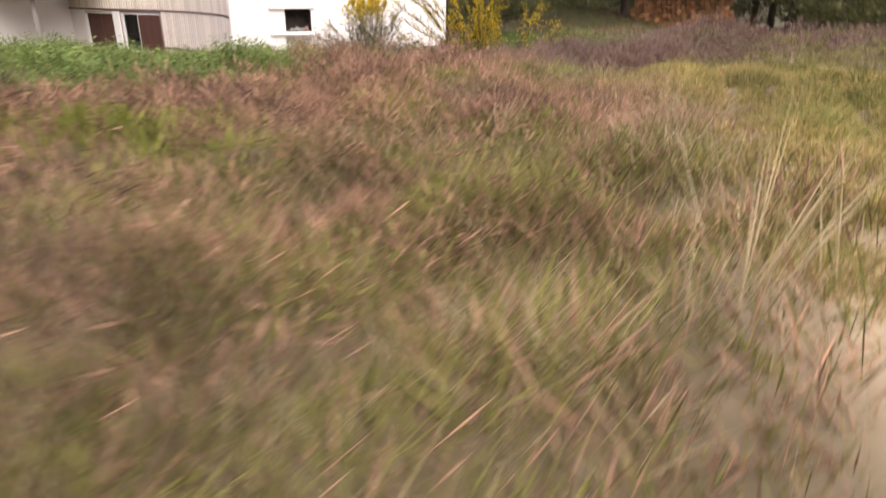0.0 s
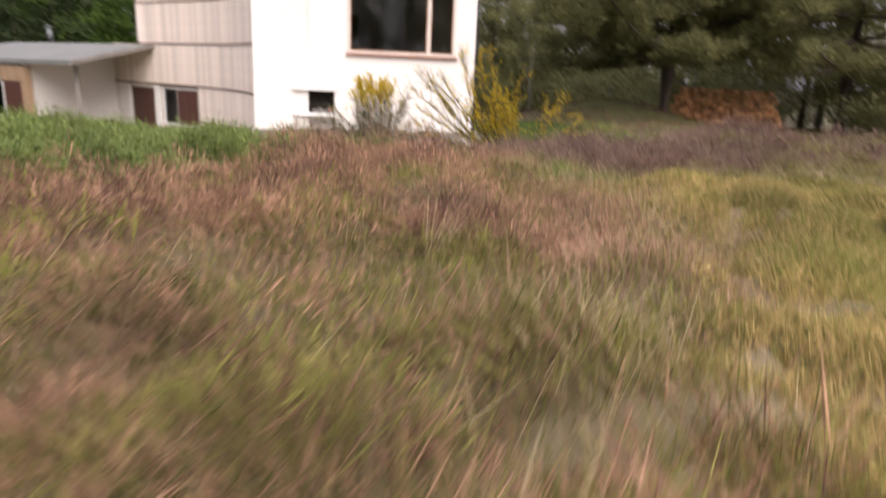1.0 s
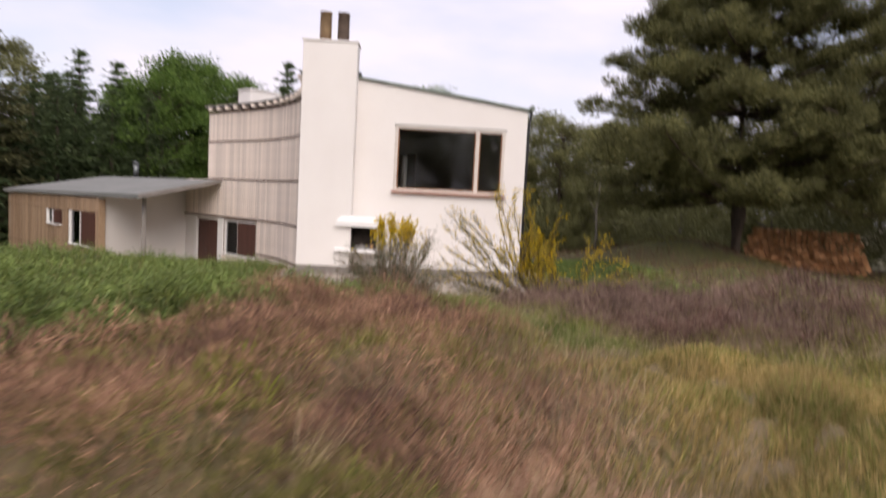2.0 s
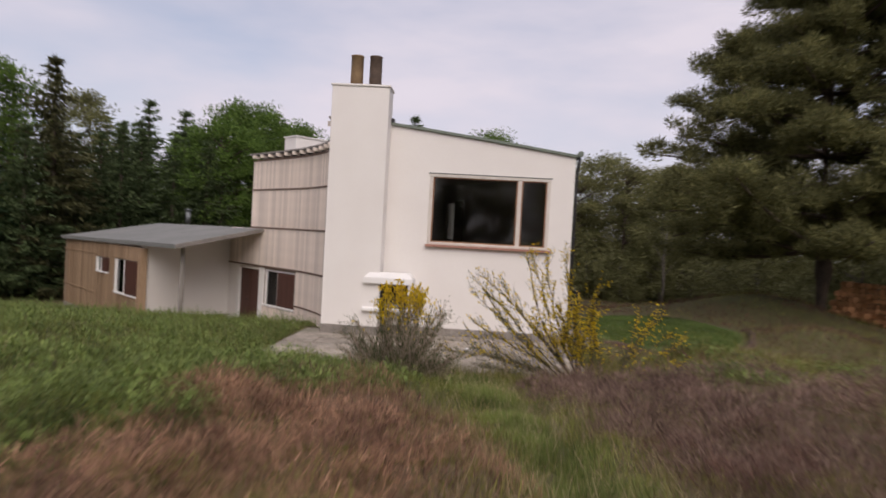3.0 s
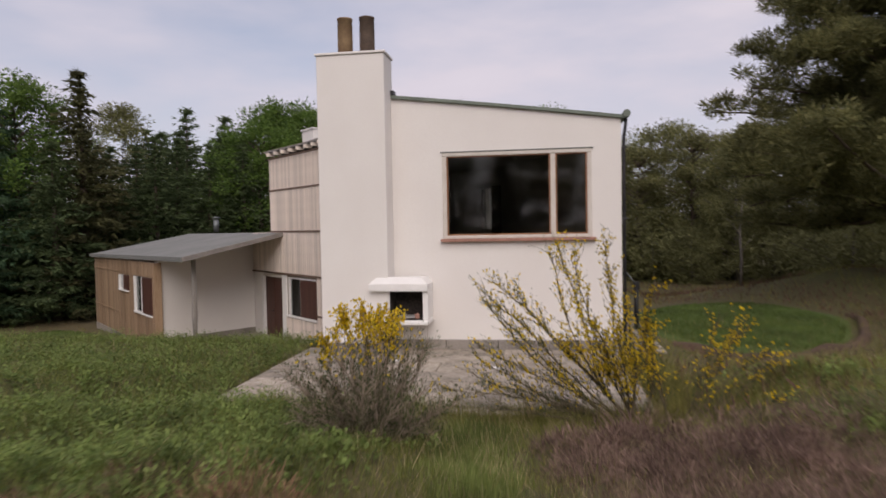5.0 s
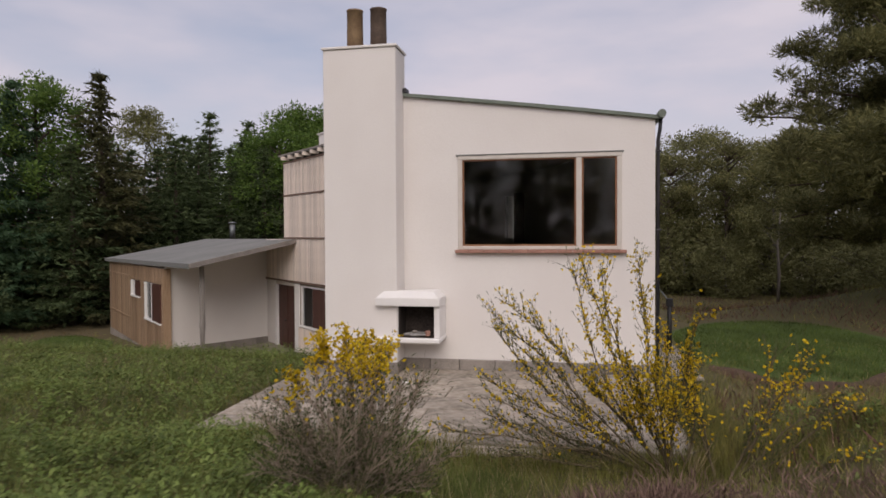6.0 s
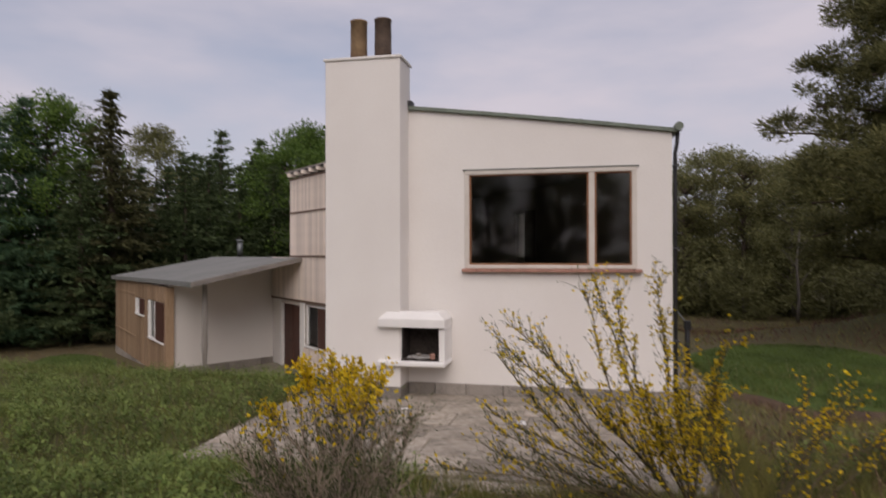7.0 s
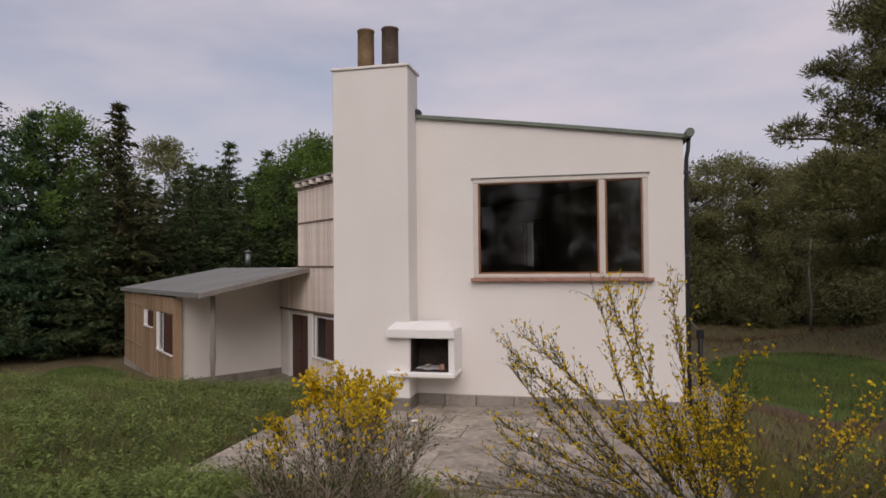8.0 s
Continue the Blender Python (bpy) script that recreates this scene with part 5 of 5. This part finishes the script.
r = random.Random(5)
mains = []
for k in range(30):
    a = k * 2.4
    lean = radians(4 + 50 * ((k * 7) % 11) / 10)
    mains.append(((math.cos(a) * math.sin(lean), math.sin(a) * math.sin(lean), math.cos(lean)), (1.22 - 0.30 * (lean / 0.94) ** 2) * r.uniform(0.9, 1.05)))
mains += [((0.8, -0.1, 0.75), 0.95), ((0.95, -0.25, 0.6), 0.85)]
for k in range(16):
    a, lean = k * 2.4 + 0.7, radians(46 + 24 * r.random())
    mains.append(((math.cos(a) * math.sin(lean), math.sin(a) * math.sin(lean), math.cos(lean)), 0.62 + 0.2 * r.random()))
broom("broom_bush", "rounded broom bush with yellow flowers on dry grey twigs", (2.42, -5.72, hz(2.42, -5.72)), mains, 21, 62, 1.05, 0.85, 0.4, 0.30, 0.40, 1.15, (-0.62, 0.36))
mains = []
for k in range(18):
    lean = radians(9 + 72 * (k / 17))
    mains.append(((-math.sin(lean), r.uniform(-0.35, 0.3), math.cos(lean)), (1.64 + 0.46 * math.sin(2 * lean)) * r.uniform(0.86, 1.06)))
mains += [((0.15, 0.2, 1.0), 1.25), ((0.30, 0.25, 1.0), 0.95)]
broom("broom_bush", "wide leaning broom bush with long yellow-flowered sprays", (4.90, -4.35, hz(4.90, -4.35)), mains, 33, 54, 0.42, 0.30, 0.6, 0.38, 0.24, 1.15, wood=M_TWIG_DARK)
mains = [((0.9, 0.1, 0.5), 1.3), ((0.62, 0.2, 0.85), 1.35), ((0.25, -0.1, 1.0), 1.35), ((1.0, -0.2, 0.32), 1.25), ((0.0, 0.2, 1.0), 1.2), ((0.6, -0.3, 0.75), 1.25), ((1.1, 0.2, 0.2), 1.3), ((-0.35, 0.0, 0.9), 1.0), ((0.42, 0.1, 1.0), 1.2)]
broom("broom_bush", "low straggling broom bush with sparse yellow flowers", (5.28, -4.55, hz(5.28, -4.55)), mains, 44, 30, 0.45, 0.17, 0.7, 0.36, 0.3, 1.2, wood=M_TWIG_DARK)

# ---- log stack, iron post, stray stones ----
logs = thing("log_stack", "stacked firewood with orange-brown cut ends", "firewood", (17.4, 8.4, hz(17.4, 8.4)))
r = random.Random(9)
bm = bmesh.new(); tube(bm, [(0, -0.36, 0), (0.02, 0, 0.01), (0, 0.36, 0)], [1.0, 1.04, 0.97], 9)
bm.transform(Matrix.Diagonal((0.1, 1, 0.1, 1)))
log_mesh = bpy.data.meshes.new("log"); bm.to_mesh(log_mesh); bm.free(); log_mesh.materials.append(M_LOG_END)
for row in range(9):
    x0 = -2.1 + (0.09 if row % 2 else 0) + 0.02 * row * row * 0.3
    while x0 < 2.1 - 0.006 * row * row - r.uniform(0, 0.2):
        lg = new("log", log_mesh)
        lg.parent = logs
        s = r.uniform(0.72, 1.12)
        lg.matrix_basis = pose(x0, r.uniform(-0.08, 0.08), 0.09 + row * 0.165 + r.uniform(-0.012, 0.012), 0, r.uniform(0, 360), 0) @ Matrix.Diagonal((s, 1, s, 1))
        x0 += 0.185 + r.uniform(-0.012, 0.012)
logs.rotation_euler = (0, 0, radians(-36))

post = thing("garden_post", "black iron post with slanting arm beside the house", "post", (5.9, 3.0, hz(5.9, 3.0)))
bm = bmesh.new(); tube(bm, [(0, 0, -0.1), (0, 0, 0.98)], [0.05, 0.045], 10)
part("shaft", bm, M_BLACK, post, "", True)
bm = bmesh.new(); tube(bm, [(-0.22, 0, 1.28), (0.0, 0, 1.0), (0.09, 0, 0.9)], [0.012, 0.014, 0.012], 6)
part("arm", bm, M_PIPE, post, "thin pale slanting arm", True)
part("head", block(-0.06, 0.06, -0.05, 0.05, 0.9, 1.06, 0.01), M_BLACK, post)


# ---- trees ----
def crown_mesh(name, B, T, W, mat):
    return kites(name, np.concatenate(B), np.concatenate(T), np.concatenate(W), mat, belly=0)


def tuft(c, n, rad, ln, up=0.35, flat=0.7):
    """Needles or leaves bursting from a centre."""
    o = nrs.normal(size=(n, 3))
    o /= np.linalg.norm(o, axis=1, keepdims=True)
    o[:, 2] = o[:, 2] * flat + up
    b = np.asarray(c) + o * (rad * nrs.uniform(0.1, 1.0, n) ** 0.6)[:, None]
    d = o + nrs.normal(0, 0.45, (n, 3))
    d /= np.linalg.norm(d, axis=1, keepdims=True)
    return b, b + d * (ln * nrs.uniform(0.6, 1.2, n))[:, None]


def tree_thing(name, label, trunk_bm, bark, crown, limb_bm=None):
    t = thing(name, label, "tree", (0, 0, 0))
    tr_ = part("trunk", trunk_bm, bark, t, "", True)
    if limb_bm is not None:
        part("limb", limb_bm, bark, tr_, "", True)["kind"] = "stuff"
    c = new("crown", crown)
    c.parent = t
    return t


def spruce(mat, seed, h=10.0, radius=2.4, n_whorl=26, gaps=0.1, name="spruce_tree", label="dark green spruce at the wood's edge"):
    r = random.Random(seed)
    bm = bmesh.new(); tube(bm, [(0, 0, -0.3), (0.03, 0, h * 0.5), (0, 0, h * 0.97)], [0.17, 0.10, 0.015], 7)
    B, T, W = [], [], []
    lb = bmesh.new()
    for w in range(n_whorl):
        f = w / (n_whorl - 1)
        z = h * (0.06 + 0.92 * f)
        reach = radius * (1 - f) ** 0.8 * r.uniform(0.8, 1.12) + 0.12
        for k in range(max(4, int(7 * (1 - f) + 3))):
            if r.random() < gaps:
                continue
            a = r.uniform(0, 6.283)
            L = reach * r.uniform(0.7, 1.15)
            dirn = np.array([math.cos(a), math.sin(a), 0.0])
            m = max(4, int(L * 13))
            s = np.sqrt(nrs.uniform(0.05, 1, m))
            pts = np.array([0, 0, z]) + dirn * (s * L)[:, None]
            pts[:, 2] += -0.28 * L * s + 0.22 * L * s ** 3 + nrs.normal(0, 0.06, m)
            pts += nrs.normal(0, 0.10, (m, 3)) * np.array([1, 1, 0.4])
            reps = 4
            P = np.repeat(pts, reps, 0)
            d = dirn + nrs.normal(0, 0.55, (m * reps, 3))
            d[:, 2] -= 0.25
            d /= np.linalg.norm(d, axis=1, keepdims=True)
            B.append(P); T.append(P + d * nrs.uniform(0.13, 0.30, m * reps)[:, None]); W.append(nrs.uniform(0.055, 0.11, m * reps))
            if f < 0.6 and k % 3 == 0:
                tube(lb, [(0, 0, z), tuple(np.array([0, 0, z - 0.16 * L]) + dirn * L * 0.8)], [0.03, 0.008], 4)
        c = nrs.normal(0, 0.24 * reach + 0.02, (90, 3)) * np.array([1, 1, 0.5]) + np.array([0, 0, z - 0.1])
        o = nrs.normal(0, 1, (90, 3)); o[:, 2] -= 0.6; o /= np.linalg.norm(o, axis=1, keepdims=True)
        B.append(c); T.append(c + o * (0.16 + 0.09 * reach)); W.append(np.full(90, 0.06 + 0.025 * reach))
    b, t_ = tuft((0, 0, h * 0.97), 40, 0.12, 0.3, 0.8)
    B.append(b); T.append(t_); W.append(np.full(40, 0.05))
    return tree_thing(name, label, bm, M_BARK, crown_mesh("crown", B, T, W, mat), lb)


def clump_tree(name, label, mat, bark, seed, h, crown_z, rx, rz, n_clump, per, leaf, width, clump_r, plates=False, lean=0.0, trunk_r=0.16, up=0.2):
    """A tree whose crown is many separate clumps carried by limbs."""
    r = random.Random(seed)
    bm = bmesh.new()
    spine = [(0, 0, -0.3), (0.1 * lean, 0, h * 0.3), (0.25 * lean, 0.1, h * 0.6), (0.3 * lean, 0, h * 0.93)]
    tube(bm, spine, [trunk_r, trunk_r * 0.8, trunk_r * 0.5, trunk_r * 0.12], 9)
    lb = bmesh.new()
    B, T, W = [], [], []
    for k in range(n_clump):
        a = r.uniform(0, 6.283)
        v = r.uniform(-1, 1)
        rad = math.sqrt(max(0.0, 1 - v * v)) ** 0.8 * r.uniform(0.45, 1.05)
        z = crown_z + rz * v
        if plates:
            z = crown_z + rz * (round(v * 3.5) / 3.5) + r.gauss(0, 0.18)
        wob = 1 + 0.25 * math.sin(3 * a + seed) + 0.15 * math.sin(5 * a + 2 * seed + z)
        c = Vector((rx * rad * wob * math.cos(a) + 0.25 * lean, rx * rad * wob * math.sin(a), z))
        cr = clump_r * r.uniform(0.6, 1.3)
        b, t_ = tuft(Vector((c.x * 0.7, c.y * 0.7, c.z - 0.15)), 14, cr * 0.55, cr * 0.5, 0.0, 0.8)
        B.append(b); T.append(t_); W.append(np.full(14, min(0.09, cr * 0.3)))
        b, t_ = tuft(c, per, cr, leaf, up, 0.55 if plates else 0.8)
        B.append(b); T.append(t_); W.append(nrs.uniform(0.7, 1.3, per) * width)
        if k % 3 == 0:
            z0 = min(h * 0.9, max(h * 0.15, z - 0.45 * math.hypot(c.x, c.y)))
            tube(lb, [(0.2 * lean * z0 / h, 0, z0), tuple(c * 0.55 + Vector((0, 0, z0 * 0.5 - c.z * 0.02))), tuple(c)], [trunk_r * 0.32, trunk_r * 0.2, 0.012], 5)
    return tree_thing(name, label, bm, bark, crown_mesh("crown", B, T, W, mat), lb)


def big_pine(seed, h, reach, sides, label, per=140):
    """A spreading old pine: long level boughs in tiers, each ending in plates of needle tufts."""
    r = random.Random(seed)
    bm = bmesh.new()
    tube(bm, [(0, 0, -0.4), (0.05, 0, 2.2), (-0.15, 0.1, h * 0.5), (0.1, 0, h * 0.95)], [0.34, 0.27, 0.17, 0.03], 11)
    lb = bmesh.new()
    B, T, W = [], [], []
    tiers = 12
    for k in range(tiers):
        f = k / (tiers - 1)
        z0 = h * (0.20 + 0.78 * f)
        L0 = reach * (1 - 0.74 * f) * r.uniform(0.88, 1.1)
        for j in range(sides):
            a = 6.283 * (j + 0.5 * (k % 2)) / sides + r.uniform(-0.35, 0.35)
            L = L0 * r.uniform(0.65, 1.1)
            d = Vector((math.cos(a), math.sin(a), r.uniform(0.0, 0.25) - 0.18 * (1 - f)))
            pts = whip((0, 0, z0), d, L, r, 6, -0.01, 0.09)
            tube(lb, pts, [0.085 * (1 - 0.6 * f) * (1 - 0.82 * i / 6) + 0.008 for i in range(7)], 5)
            for q in range(int(9 + L * 4.4)):
                g = r.uniform(0.32, 1.0)
                i = min(5, int(g * 6))
                p = pts[i].lerp(pts[i + 1], g * 6 - i)
                spread = 0.25 + 0.20 * L * (1.1 - 0.7 * g)
                c = p + Vector((r.gauss(0, spread * 0.55), r.gauss(0, spread * 0.55), r.gauss(0.12, 0.14)))
                b, t_ = tuft(c * 0.93 + Vector((0, 0, 0.07 * c.z - 0.12)), 12, 0.22, 0.2, 0.0, 0.4)
                B.append(b); T.append(t_); W.append(np.full(12, 0.06))
                b, t_ = tuft(c, per, r.uniform(0.26, 0.50), 0.18, 0.35, 0.6)
                B.append(b); T.append(t_); W.append(nrs.uniform(0.024, 0.044, per))
    return tree_thing("pine_tree", label, bm, M_BARK, crown_mesh("crown", B, T, W, M_PINE), lb)


def plant(proto, x, y, h, h0, turn, first, wide=1.0):
    s = h / h0
    m = pose(x, y, hz(x, y), 0, 0, turn)
    if first:
        proto.matrix_basis = m @ Matrix.Diagonal((s * wide, s * wide, s, 1))
        return proto
    ob = copy_thing(proto, m)
    ob.scale = (s * wide, s * wide, s)
    return ob


WOODS = {
    "spruce": (spruce(M_SPRUCE, 1, 10, 2.3), 10), "spruce2": (spruce(M_SPRUCE, 2, 10, 2.0, 24, 0.22), 10), "blue": (spruce(M_BLUE_SPRUCE, 3, 9.5, 3.0, 24, 0.05, "spruce_tree", "broad blue-green spruce beside the annexe"), 9.5),
    "decid": (clump_tree("broadleaf_tree", "fresh green broadleaved tree behind the house", M_DECID, M_BARK, 4, 9.5, 5.9, 2.5, 3.7, 130, 125, 0.14, 0.085, 0.6), 9.5),
    "birch": (clump_tree("birch_tree", "slender pale-leaved birch at the wood's edge", M_DULL, M_PALE_BARK, 5, 10, 7.0, 1.5, 3.2, 75, 110, 0.13, 0.07, 0.55, trunk_r=0.10), 10),
    "tower": (spruce(M_DARK_PINE, 6, 10.5, 1.9, 34, 0.25, "pine_tree", "tall narrow dark pine above the other trees"), 10.5),
    "dull": (clump_tree("broadleaf_tree", "dull olive tree in the wood beyond the lawn", M_DULL, M_PALE_BARK, 7, 8.0, 4.7, 2.6, 3.5, 140, 140, 0.13, 0.065, 0.65), 8.0),
    "dull2": (clump_tree("pine_tree", "young bushy pine in the wood beyond the lawn", M_PINE, M_BARK, 8, 8.0, 4.3, 2.2, 3.9, 125, 140, 0.16, 0.05, 0.55), 8.0),
    "thicket2": (clump_tree("thicket_bush", "olive undergrowth below the trees beyond the lawn", M_DULL, M_PALE_BARK, 19, 3.0, 1.5, 2.2, 1.35, 60, 100, 0.15, 0.065, 0.6, trunk_r=0.06), 3.0),
    "thicket": (clump_tree("thicket_bush", "dark undergrowth at the wood's edge", M_SPRUCE, M_BARK, 9, 3.0, 1.5, 2.2, 1.35, 60, 100, 0.17, 0.075, 0.6, trunk_r=0.06), 3.0),
}
r = random.Random(12)
spots = [("blue", -21.0, 13.2, 11.2), ("blue", -21.2, 15.6, 11.2), ("decid", -20.8, 16.6, 11.0), ("blue", -21.5, 9.6, 10.4), ("tower", -17.6, 16.9, 11.6), ("spruce", -17.6, 15.0, 8.0), ("birch", -21.4, 25.6, 11.3), ("spruce", -16.4, 21.0, 9.0),
         ("spruce2", -19.7, 30.0, 12.2), ("spruce", -18.3, 20.0, 8.4), ("spruce2", -19.1, 34.2, 12.3), ("decid", -12.6, 25.6, 9.9), ("decid", -13.1, 29.5, 11.7), ("spruce", -12.7, 23.6, 8.7), ("spruce", -14.5, 23.2, 8.8), ("decid", -12.6, 32.7, 11.9),
         ("spruce2", -26.0, 14.0, 12.0), ("spruce", -33.0, 16.0, 13.0), ("spruce", -24.0, 20.0, 10.5), ("spruce2", -26.5, 26.0, 12.0), ("spruce", -23.0, 30.5, 11.0), ("spruce", -16.0, 27.5, 9.8), ("spruce2", -23.0, 9.0, 10.5), ("spruce", -25.0, 4.0, 10.0), ("decid", -9.5, 30.5, 10.4),
         ("spruce2", -3.7, 31.5, 11.9), ("spruce2", -2.1, 36.5, 12.7), ("decid", 3.8, 32.0, 9.4), ("spruce2", -7.2, 36.0, 13.0), ("spruce", 0.5, 38.0, 11.0), ("spruce", -6.0, 28.5, 10.0),
         ("dull2", 9.2, 26.4, 6.9), ("dull", 11.4, 31.0, 8.8), ("dull2", 12.0, 26.0, 7.6), ("dull", 15.4, 34.0, 8.4), ("dull", 16.2, 30.0, 8.0), ("dull2", 17.2, 27.2, 7.2), ("dull", 20.7, 31.0, 8.4), ("dull2", 22.7, 29.3, 9.0), ("dull", 8.8, 36.5, 8.6), ("dull", 14.0, 25.0, 6.6),
         ("spruce", -21.0, 38.0, 11.0), ("spruce", -16.5, 36.0, 10.5), ("spruce2", -25.0, 36.0, 11.5), ("spruce", -14.5, 40.0, 11.0), ("decid", -17.0, 31.0, 10.0), ("spruce", -21.0, 22.0, 9.6), ("spruce", -17.2, 24.5, 9.4), ("spruce", -19.8, 27.0, 10.2), ("spruce2", -15.2, 29.0, 9.8), ("spruce", -22.5, 34.0, 11.4), ("spruce", -14.0, 35.0, 10.4), ("spruce", -18.5, 22.5, 8.8), ("dull2", 19.5, 23.0, 7.6), ("dull", 24.0, 22.0, 9.0), ("dull2", 27.5, 17.0, 10.0), ("dull", 25.0, 12.5, 9.5), ("spruce", 30.0, 9.0, 12.0), ("spruce", 31.0, 2.0, 12.0), ("dull", 5.6, 33.0, 8.6), ("dull2", 28.0, 24.0, 10.5), ("spruce", 33.0, 15.0, 13.0)]
for k in range(11):
    a = radians(190 + 160 * k / 10)
    d = 30 + 7 * r.random()
    spots.append((("spruce", "dull2", "decid", "spruce2")[k % 4], 2 + d * math.cos(a), -9 + d * math.sin(a), 9 + 4 * r.random()))
for k in range(22):
    a = radians(200 + 140 * k / 21)
    d = 33 + 4 * r.random()
    spots.append((("spruce2", "dull2", "spruce", "dull")[k % 4], 2.5 + d * math.cos(a), -8 + d * math.sin(a), 7.6 + 2.0 * r.random()))
for k in range(9):
    a = radians(140 - 100 * k / 8)
    d = 30 + 4 * r.random()
    spots.append(("thicket2" if a < 1.5 else "thicket", 0 + d * math.cos(a), 2 + d * math.sin(a), 3.2 + r.random()))
for x, y in ((-20.5, 12), (-21.5, 16), (-19.2, 19.5), (-16, 22.5), (-19, 23), (-14, 25), (11.4, 23.6), (15.6, 24.6), (18, 24.0), (21, 22), (10, 28.5), (23.5, 18), (22, 13), (17.2, 19.5), (20.5, 16.5), (13.4, 27.0), (23.5, 6.5), (25.0, 3.0), (26.5, 9.5), (24.5, -1.0), (9.8, 25.5)):
    spots.append(("thicket2" if x > 0 else "thicket", x, y, 2.6 + 1.2 * r.random()))
used = set()
for kind, x, y, h in spots:
    proto, h0 = WOODS[kind]
    plant(proto, x, y, h, h0, r.uniform(0, 360), kind not in used, r.uniform(1.25, 1.6) if kind.startswith("spruce") else 1.45 if kind == "tower" else r.uniform(0.95, 1.2))
    used.add(kind)
pine = big_pine(3, 14.5, 6.9, 9, "spreading old pine beside the stacked firewood", 190)
pine.matrix_basis = pose(14.75, 8.5, hz(14.75, 8.5) - 0.9, 0, 0, 20)
pine2 = big_pine(8, 13.0, 6.0, 6, "second old pine at the edge of the heath", 70)
pine2.matrix_basis = pose(21.5, 7.0, hz(21.5, 7.0), 0, 0, 100)
# a bare leaning trunk with a few dead branches at the wood's edge
bm = bmesh.new()
tube(bm, [(0, 0, -0.2), (0.05, 0, 1.2), (0.0, 0.1, 2.6), (0.15, 0.1, 4.4)], [0.085, 0.07, 0.05, 0.02], 8)
for p, q in (((0.03, 0, 1.6), (0.7, 0.1, 2.5)), ((0.0, 0.1, 2.4), (-0.6, 0, 3.3)), ((0.05, 0.1, 3.0), (0.5, 0.2, 3.8))):
    tube(bm, [p, tuple((Vector(p) + Vector(q)) / 2 + Vector((0, 0, 0.08))), q], [0.03, 0.02, 0.006], 5)
t = thing("dead_tree", "bare pale trunk at the wood's edge", "tree", (13.3, 22.0, hz(13.3, 22.0)))
part("trunk", bm, M_PALE_BARK, t, "", True)

# ---- paving slabs of the terrace, one by one ----
SLABS = {}


def slab(x0, x1, y0, y1, tilt):
    key = (round(x1 - x0, 2), round(y1 - y0, 2))
    w, d = key
    if key not in SLABS:
        bm = block(-w / 2 + 0.006, w / 2 - 0.006, -d / 2 + 0.006, d / 2 - 0.006, -0.05, 0.0, 0.008)
        me = bpy.data.meshes.new("paving_slab")
        bm.to_mesh(me)
        bm.free()
        me.materials.append(M_PAVE)
        SLABS[key] = me
    ob = new("paving_slab", SLABS[key])
    ob.parent = terrace
    ob.matrix_basis = pose((x0 + x1) / 2, (y0 + y1) / 2, tilt[2], tilt[0], tilt[1], 0)


rng = random.Random(11)
rows = [(-3.95, -3.32), (-3.32, -2.72), (-2.72, -2.02), (-2.02, -1.42), (-1.42, -0.72), (-0.72, -0.12), (-0.12, 0.48)]
for r, (y0, y1) in enumerate(rows):
    x, stop = (-0.40, 5.4) if r else (2.55, 3.75)
    if r == 6:
        x = 1.26
    while x < stop - 0.05:
        w = rng.choice((0.6, 0.8, 0.9, 1.0, 1.2))
        if stop - (x + w) < 0.45:
            w = round(stop - x, 2)
        slab(x, x + w, y0, y1, (rng.uniform(-0.5, 0.5), rng.uniform(-0.5, 0.5), rng.uniform(-0.012, 0.004) - (0.03 if r == 0 else 0)))
        x += w
for y0, y1 in ((0.48, 1.2), (1.2, 2.0), (2.0, 2.7), (2.7, 3.4), (3.4, 4.2)):
    slab(5.58, 6.08, y0, y1, (rng.uniform(-0.5, 0.5), 0.6, -0.015))
